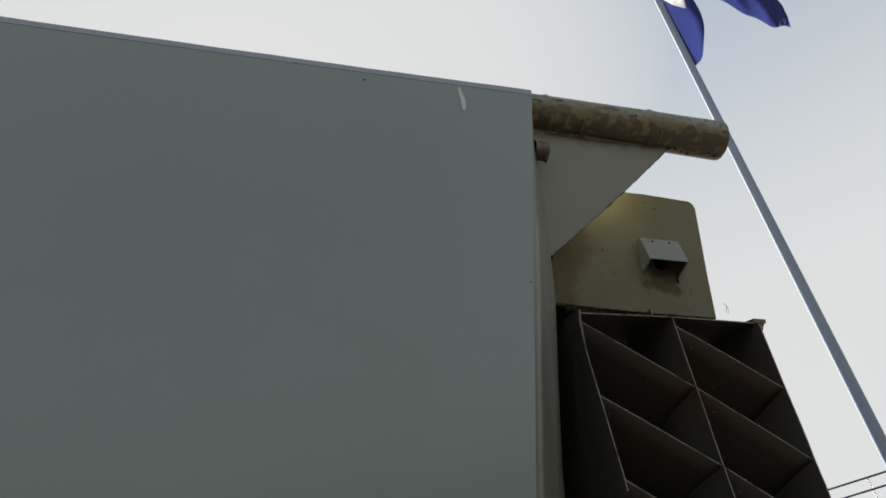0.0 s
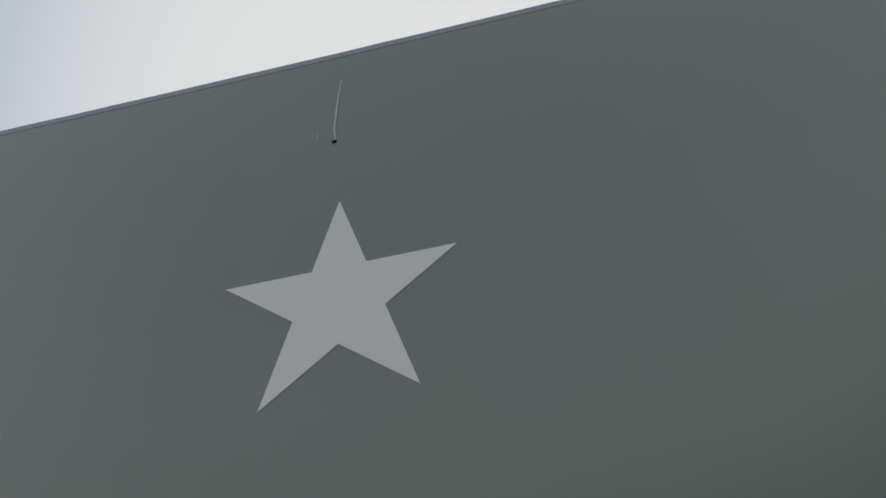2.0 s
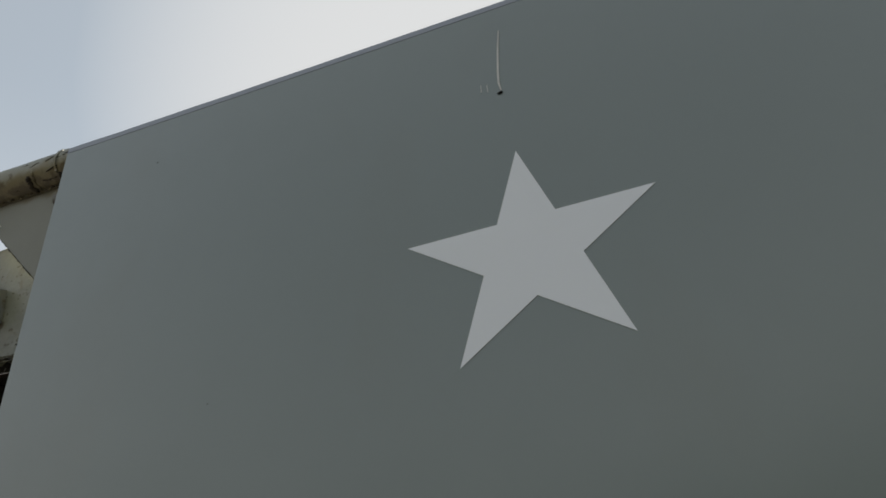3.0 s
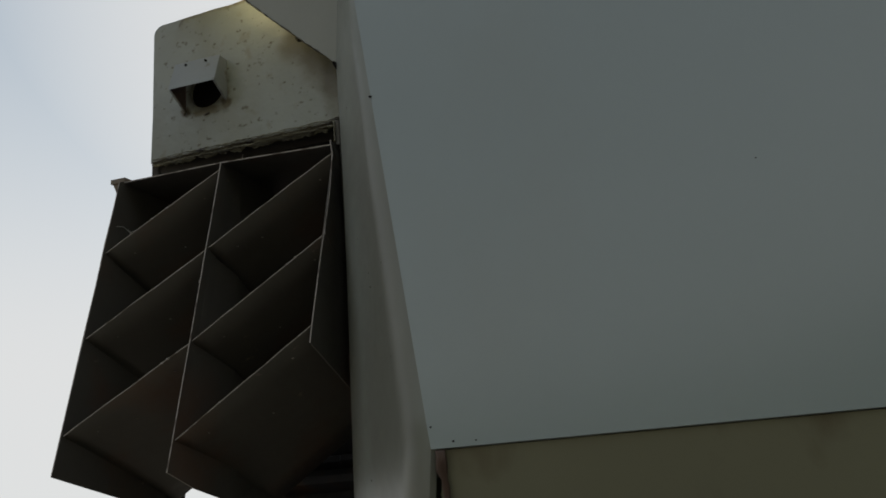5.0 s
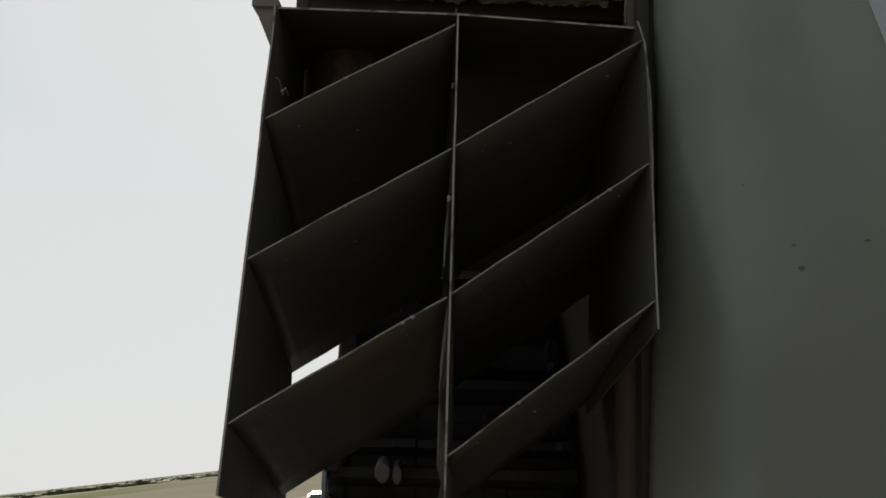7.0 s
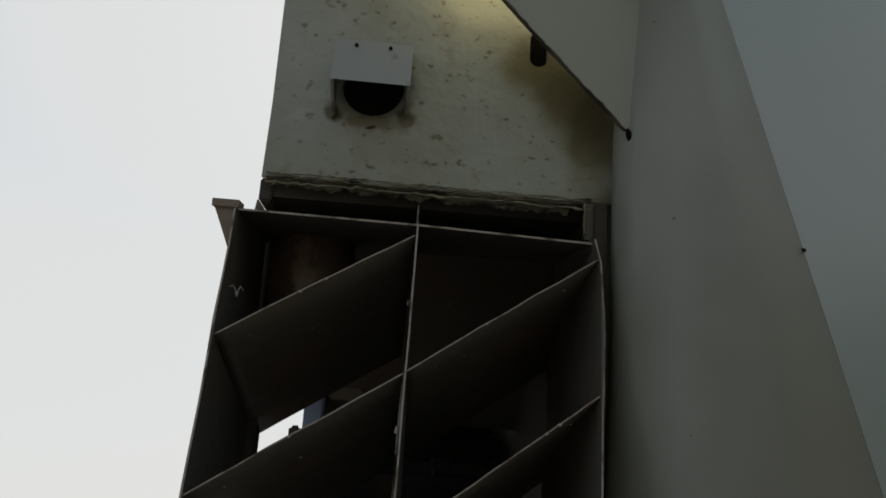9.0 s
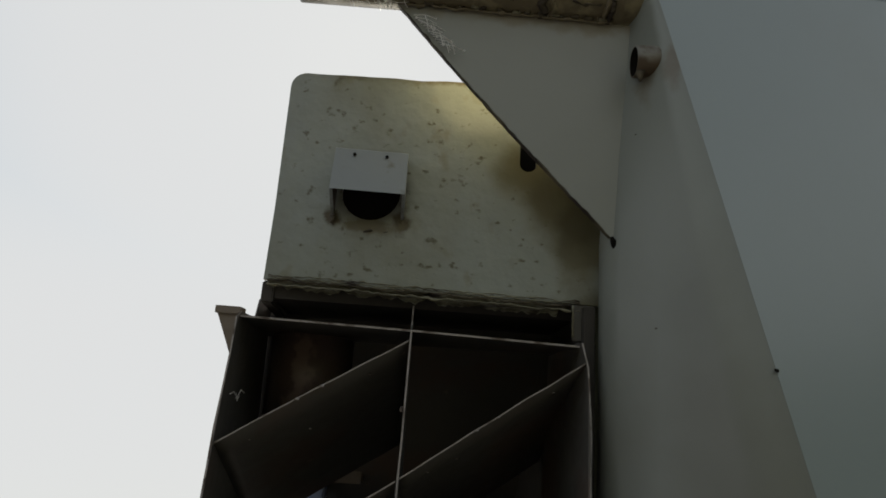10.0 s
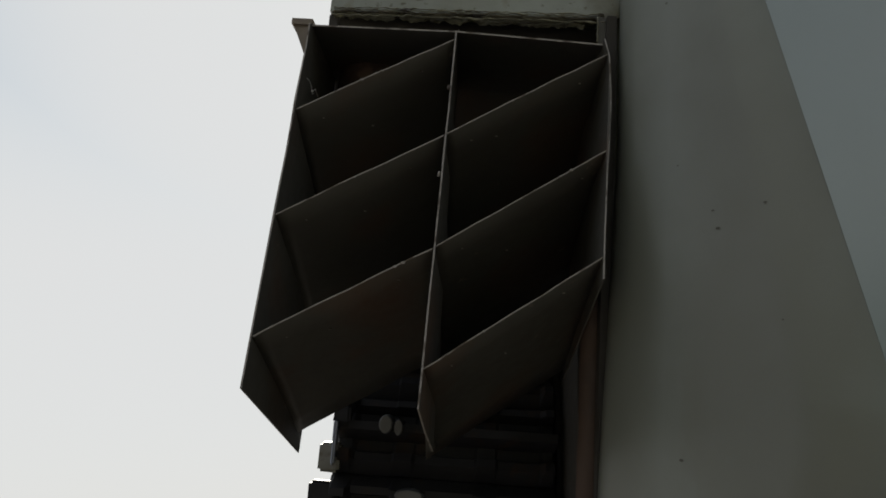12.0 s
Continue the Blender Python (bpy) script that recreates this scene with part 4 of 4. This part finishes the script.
def link_mesh():
    """One link: a plate with a grouser and thick pin ends, swept across the track's width."""
    bm = bmesh.new()
    sect = [(-0.068, 0.012), (0.066, 0.012), (0.068, -0.010), (0.050, -0.034), (0.036, -0.032), (0.030, -0.012), (0.012, -0.014), (0.006, -0.060), (-0.008, -0.062), (-0.020, -0.016), (-0.034, -0.014), (-0.042, -0.038), (-0.054, -0.036), (-0.064, -0.010)]
    rings = []
    for x, k in ((-0.189, 0.8), (-0.183, 1.5), (-0.160, 1.5), (-0.152, 1.0), (-0.09, 1.0), (-0.085, 1.25), (-0.055, 1.25), (-0.05, 1.0),
                 (0.05, 1.0), (0.055, 1.25), (0.085, 1.25), (0.09, 1.0), (0.160, 1.0), (0.168, 1.4), (0.182, 1.4), (0.186, 1.0)):
        rings.append([bm.verts.new((x, y * (1.0 if k == 1.0 else 0.98), z * k if z > -0.05 else z)) for y, z in sect])
    for r0, r1 in zip(rings, rings[1:]):
        for i in range(len(sect)):
            bm.faces.new((r0[i], r0[(i + 1) % len(sect)], r1[(i + 1) % len(sect)], r1[i]))
    bm.faces.new(rings[0])
    bm.faces.new(rings[-1])
    bmesh.ops.recalc_face_normals(bm, faces=bm.faces)
    me = bpy.data.meshes.new("track_link")
    bm.to_mesh(me)
    bm.free()
    me.materials.append(TRACK)
    return me


LINK = link_mesh()


def track(s):
    tr = tagged(new("track"), "dark steel track with grousers round its end wheels")
    tr.parent = vehicle
    for y, z, r in ((0.80, 1.26, 0.35), (6.0, 1.15, 0.33)):
        bm = bmesh.new()
        tube(bm, [(s * 1.19, y, z), (s * 1.20, y, z), (s * 1.21, y, z), (s * 1.54, y, z), (s * 1.55, y, z), (s * 1.56, y, z)], [0.09, 0.09, r, r, 0.12, 0.12], 28)
        part("end_wheel", bm, TRACK, tr)
    for x, y, z, rx, rz in ((1.487, 0.336, 1.399, 0.011, 0.015), (1.466, 0.338, 1.395, 0.007, 0.013), (1.440, 0.332, 1.290, 0.023, 0.009)):
        bm = bmesh.new()
        tube(bm, [(0, 0.06, 0), (0, 0.002, 0), (0, 0, 0)], [1.0, 1.0, 0.86], 20, wobble=0.1, rng=random.Random(4))
        for v in bm.verts:
            v.co = Vector((s * x + rx * v.co.x, y + v.co.y, z + rz * v.co.z))
        part("pin_cap", bm, CAP, tr, "worn bright pin cap")
    for k, (x, y, z, w, h) in enumerate(((1.571, 0.352, 1.364, 0.003, 0.036), (1.579, 0.37, 1.338, 0.018, 0.024), (1.584, 0.37, 1.27, 0.024, 0.030), (1.562, 0.36, 1.41, 0.014, 0.016), (1.589, 0.60, 1.684, 0.009, 0.020))):
        bm = bmesh.new()
        rng = random.Random(60 + k)
        box(bm, (s * x - w, y - 0.012, z - h), (s * x + w, y + 0.02, z + h), min(w, 0.006) * 0.8)
        for v in bm.verts:
            v.co += Vector((rng.random() - 0.5, rng.random() - 0.5, rng.random() - 0.5)) * 0.002
        # the first one's pale blue is a highlight put into the colour
        part("end_connector", bm, STRIP if k == 0 else (RUSTY if k == 1 else (DARK if k == 4 else TRACK)), tr, "end connector of the track, bluish highlight painted in" if k == 0 else "")
    for y, z, a in track_path():
        ob = new("track_link", LINK)
        ob.parent = tr
        ob.matrix_basis = Matrix.Translation((s * 1.387, y, z)) @ Matrix.Rotation(a, 4, "X")


stern()
hull_body()
for side in (-1, 1):
    pipe_and_gusset(side)
    end_panel(side)
    grille(side)
    hull(side)
    track(side)


# ---- flagpole, flag, railing, leaning frame ----
POLE_AT = (4.571, 2.159)


def flagpole():
    base = ground_height(*POLE_AT)
    root = thing("flagpole", "tall tapered pale blue-grey flagpole", "flagpole", at=Matrix.Translation((*POLE_AT, base)))
    bm = bmesh.new()
    tube(bm, [(0, 0, -0.1 + 0.375 * k) for k in range(23)], [0.0455 - 0.0009 * k for k in range(23)], 20)
    part("shaft", bm, POLE, root)
    bm = bmesh.new()
    box(bm, (-0.15, -0.15, -0.06), (0.15, 0.15, 0.05), 0.01)
    part("base_plate", bm, POLE, root)
    bm = bmesh.new()
    bmesh.ops.create_uvsphere(bm, u_segments=16, v_segments=8, radius=0.05, matrix=Matrix.Translation((0, 0, 8.17)))
    part("finial", bm, POLE, root)


def flag():
    """A limp flag: its lower hem climbs from the hoist, then drops to the fly corner."""
    root = thing("flag", "blue and white cloth flag furling limply on its pole", "flag", at=Matrix.Translation((POLE_AT[0], POLE_AT[1], 0.309)) @ Matrix.Scale(0.743, 4))
    n = 60
    right = Vector((0.63, -0.776, 0))
    deep = Vector((0.776, 0.63, 0))

    def hem(q):
        if q < 0.36:
            return 6.64 + 1.01 * (q / 0.36) ** 2.0
        return 7.65 - 1.22 * ((q - 0.36) / 0.64) ** 0.8

    def top_of_stripe(q):
        if q < 0.36:
            return 7.90 - 0.55 * (q / 0.36) ** 0.7 + max(0, q - 0.2) * 3.4
        return 8.0 + 0.45 * (q - 0.2)

    def at(q, z):
        fold = 0.13 * math.sin(10 * q + 0.9 * z) * min(1, q * 4) + 0.03 * math.sin(26 * q - 4 * z) * min(1, q * 3)
        return right * (0.035 + 1.03 * q + 0.03 * min(1, q * 4) * math.sin(7 * z + 5 * q)) + deep * fold + Vector((0, 0, z))

    for name, lo, hi, mat in (("lower_stripe", hem, top_of_stripe, BLUE), ("field", top_of_stripe, lambda q: 9.2 + 0.1 * q, CLOTH), ("upper_stripe", lambda q: 9.2 + 0.1 * q, lambda q: 9.75 + 0.1 * q, BLUE)):
        bm = bmesh.new()
        rows = 14
        grid = [[bm.verts.new(at(k / n, lo(k / n) + (hi(k / n) - lo(k / n)) * j / rows)) for k in range(n + 1)] for j in range(rows + 1)]
        for j in range(rows):
            for k in range(n):
                bm.faces.new((grid[j][k], grid[j][k + 1], grid[j + 1][k + 1], grid[j + 1][k])).smooth = True
        bmesh.ops.solidify(bm, geom=list(bm.faces), thickness=0.003)
        part(name, bm, mat, root)


def railing():
    a, b = Vector((7.0, 6.534, 2.231)), Vector((8.6, 4.94, 2.347))
    root = thing("railing", "thin dark metal railing of two bars", "railing", at=Matrix.Translation((0, 0, 0)))
    way = b - a
    for drop in (0.0, -0.138):
        bm = bmesh.new()
        tube(bm, [a - way * 0.6 + Vector((0, 0, drop)), b + way * 1.2 + Vector((0, 0, drop))], 0.012, 8)
        part("rail_bar", bm, FRAME, root)
    for q in (-0.6, 0.55, 1.7, 2.2):
        p = a + way * q
        bm = bmesh.new()
        tube(bm, [(p.x, p.y, -0.4), (p.x, p.y, p.z)], 0.006, 8)
        part("post", bm, FRAME, root)


def leaning_frame():
    root = thing("steel_frame", "dark blue-black square-tube steel frame leaning beside the vehicle", "metal frame", at=Matrix.Translation((0, 0, 0)))
    way = Vector((0.045, 0.023, 0.195)).normalized()
    p = Vector((-1.5635, -0.558, 2.286))
    side = Vector((-0.88, 0.42, 0.0))
    side = (side - way * side.dot(way)).normalized()
    deep = way.cross(side).normalized()
    w, t = 0.0295, 0.035
    foot = p + way * ((-0.3 - p.z) / way.z)
    head = p + way * 0.75
    far = side * 0.62

    def bar(name, a, b, size, thick=t):
        along = (b - a).normalized()
        u = (deep - along * deep.dot(along)).normalized()
        v = along.cross(u).normalized()
        bm = prism([a + u * i * thick + v * j * size for i, j in ((-0.5, -0.5), (0.5, -0.5), (0.5, 0.5), (-0.5, 0.5))], b - a, bevel=0.004)
        return part(name, bm, FRAME, root)

    bar("upright", foot, head, w)
    bar("upright", foot + far, head + far, w)
    for d in (-1.5, -0.75, 0.0):
        a = p + way * (0.152 + d)
        bar("brace", a + side * 0.012, a + far + way * 0.60, 0.030, 0.022)
        plate = [a + side * b + way * c - deep * 0.004 for b, c in ((0.012, -0.13), (0.60, -0.13), (0.60, -0.008), (0.012, -0.008))]
        part("cross_plate", prism(plate, deep * 0.006, bevel=0.002), FRAME, root)
        back = [a + side * b + way * c - deep * 0.012 for b, c in ((0.014, -0.004), (0.30, -0.004), (0.16, 0.135))]
        part("gusset", prism(back, deep * 0.004), DARK, root, "dark rusty corner gusset")


def cobweb():
    """Silk threads across the mouth of the pipe and down to the gusset."""
    rng = random.Random(77)
    root = tagged(new("cobweb"), "torn dusty cobweb on the pipe end", "cobweb", kind="stuff")
    root.matrix_world = TILT

    def on_pipe(x, a, out=0.002):
        r = 0.0475 + out
        return Vector((-x, 0.055 + r * math.cos(a), 2.455 + r * math.sin(a)))

    def loose(line):
        return [p + Vector((rng.random() - 0.5, rng.random() - 0.5, rng.random() - 0.5)) * 0.0055 for p in line]

    threads = []
    for k in range(7):                      # long sagging threads, drawn together towards the strap
        a = 3.35 + 0.18 * k
        line = []
        for j in range(9):
            q = j / 8
            x = 1.582 - 0.03 * (k % 3) * 0.5 - (0.118 - 0.014 * (k % 2)) * q
            line.append(on_pipe(x, a + (4.62 - a) * 0.55 * q + 0.05 * math.sin(3 * q + k), 0.002 + 0.005 * math.sin(math.pi * q)))
        threads.append(line)
    for k in range(36):                     # slanting cross threads of the net
        x = 1.462 + 0.095 * (k / 36) + 0.004 * rng.random()
        a0 = 3.35 + 0.7 * rng.random()
        lean = 0.011 + 0.006 * rng.random()
        threads.append([on_pipe(x - lean * j / 3, a0 + 0.17 * j + 0.03 * rng.random(), 0.004) for j in range(3 + rng.randrange(4))])
    threads = [loose(line) for line in threads]
    for x, a0 in ((1.586, 3.2), (1.579, 3.35), (1.570, 3.1)):         # upright threads near the mouth
        threads.append([on_pipe(x - 0.0012 * j + 0.0015 * rng.random(), a0 + 0.16 * j, 0.003) for j in range(8)])
    threads.append([on_pipe(1.59 - 0.022 * j, 4.25 + 0.03 * math.sin(j * 1.7), 0.004) for j in range(6)])
    for k in range(12):                     # a small clump below the corner, on the gusset's edge
        q = 0.09 + 0.012 * k
        a = Vector((-(1.464 - 0.29 * q), 0.050, 2.418 - 0.31 * q))
        b = a + Vector((0.020 + 0.014 * rng.random(), -0.005, -0.006 - 0.014 * rng.random()))
        mid = (a + b) / 2 + Vector((0, -0.003, 0.003 * rng.random()))
        threads.append([a, mid, b])
        threads.append([mid, mid + Vector((0.004, -0.001, -0.013))])
    for pts in (((0.067, 1.876), (0.085, 1.880), (0.105, 1.874)), ((0.105, 1.874), (0.122, 1.884), (0.141, 1.882)), ((0.098, 1.879), (0.108, 1.871), (0.118, 1.877))):
        threads.append([Vector((-1.612, y, z)) for y, z in pts])
    for k in range(2):                      # a wisp beside the other panel
        threads.append([Vector((1.548 + 0.003 * k + 0.004 * rng.random(), 0.064, 2.013 - 0.006 * j - 0.004 * rng.random())) for j in range(4)])
    bm = bmesh.new()
    for line in threads:
        if len(line) > 1:
            tube(bm, line, 0.00040 + 0.0006 * rng.random() ** 2, 4)
    for line in threads:
        for pt in line:
            if rng.random() < 0.5:
                bmesh.ops.create_icosphere(bm, subdivisions=1, radius=0.0008 + 0.0019 * rng.random() ** 3, matrix=Matrix.Translation(pt))
    part("threads", bm, WEB, root)


flagpole()
cobweb()
flag()
railing()
leaning_frame()
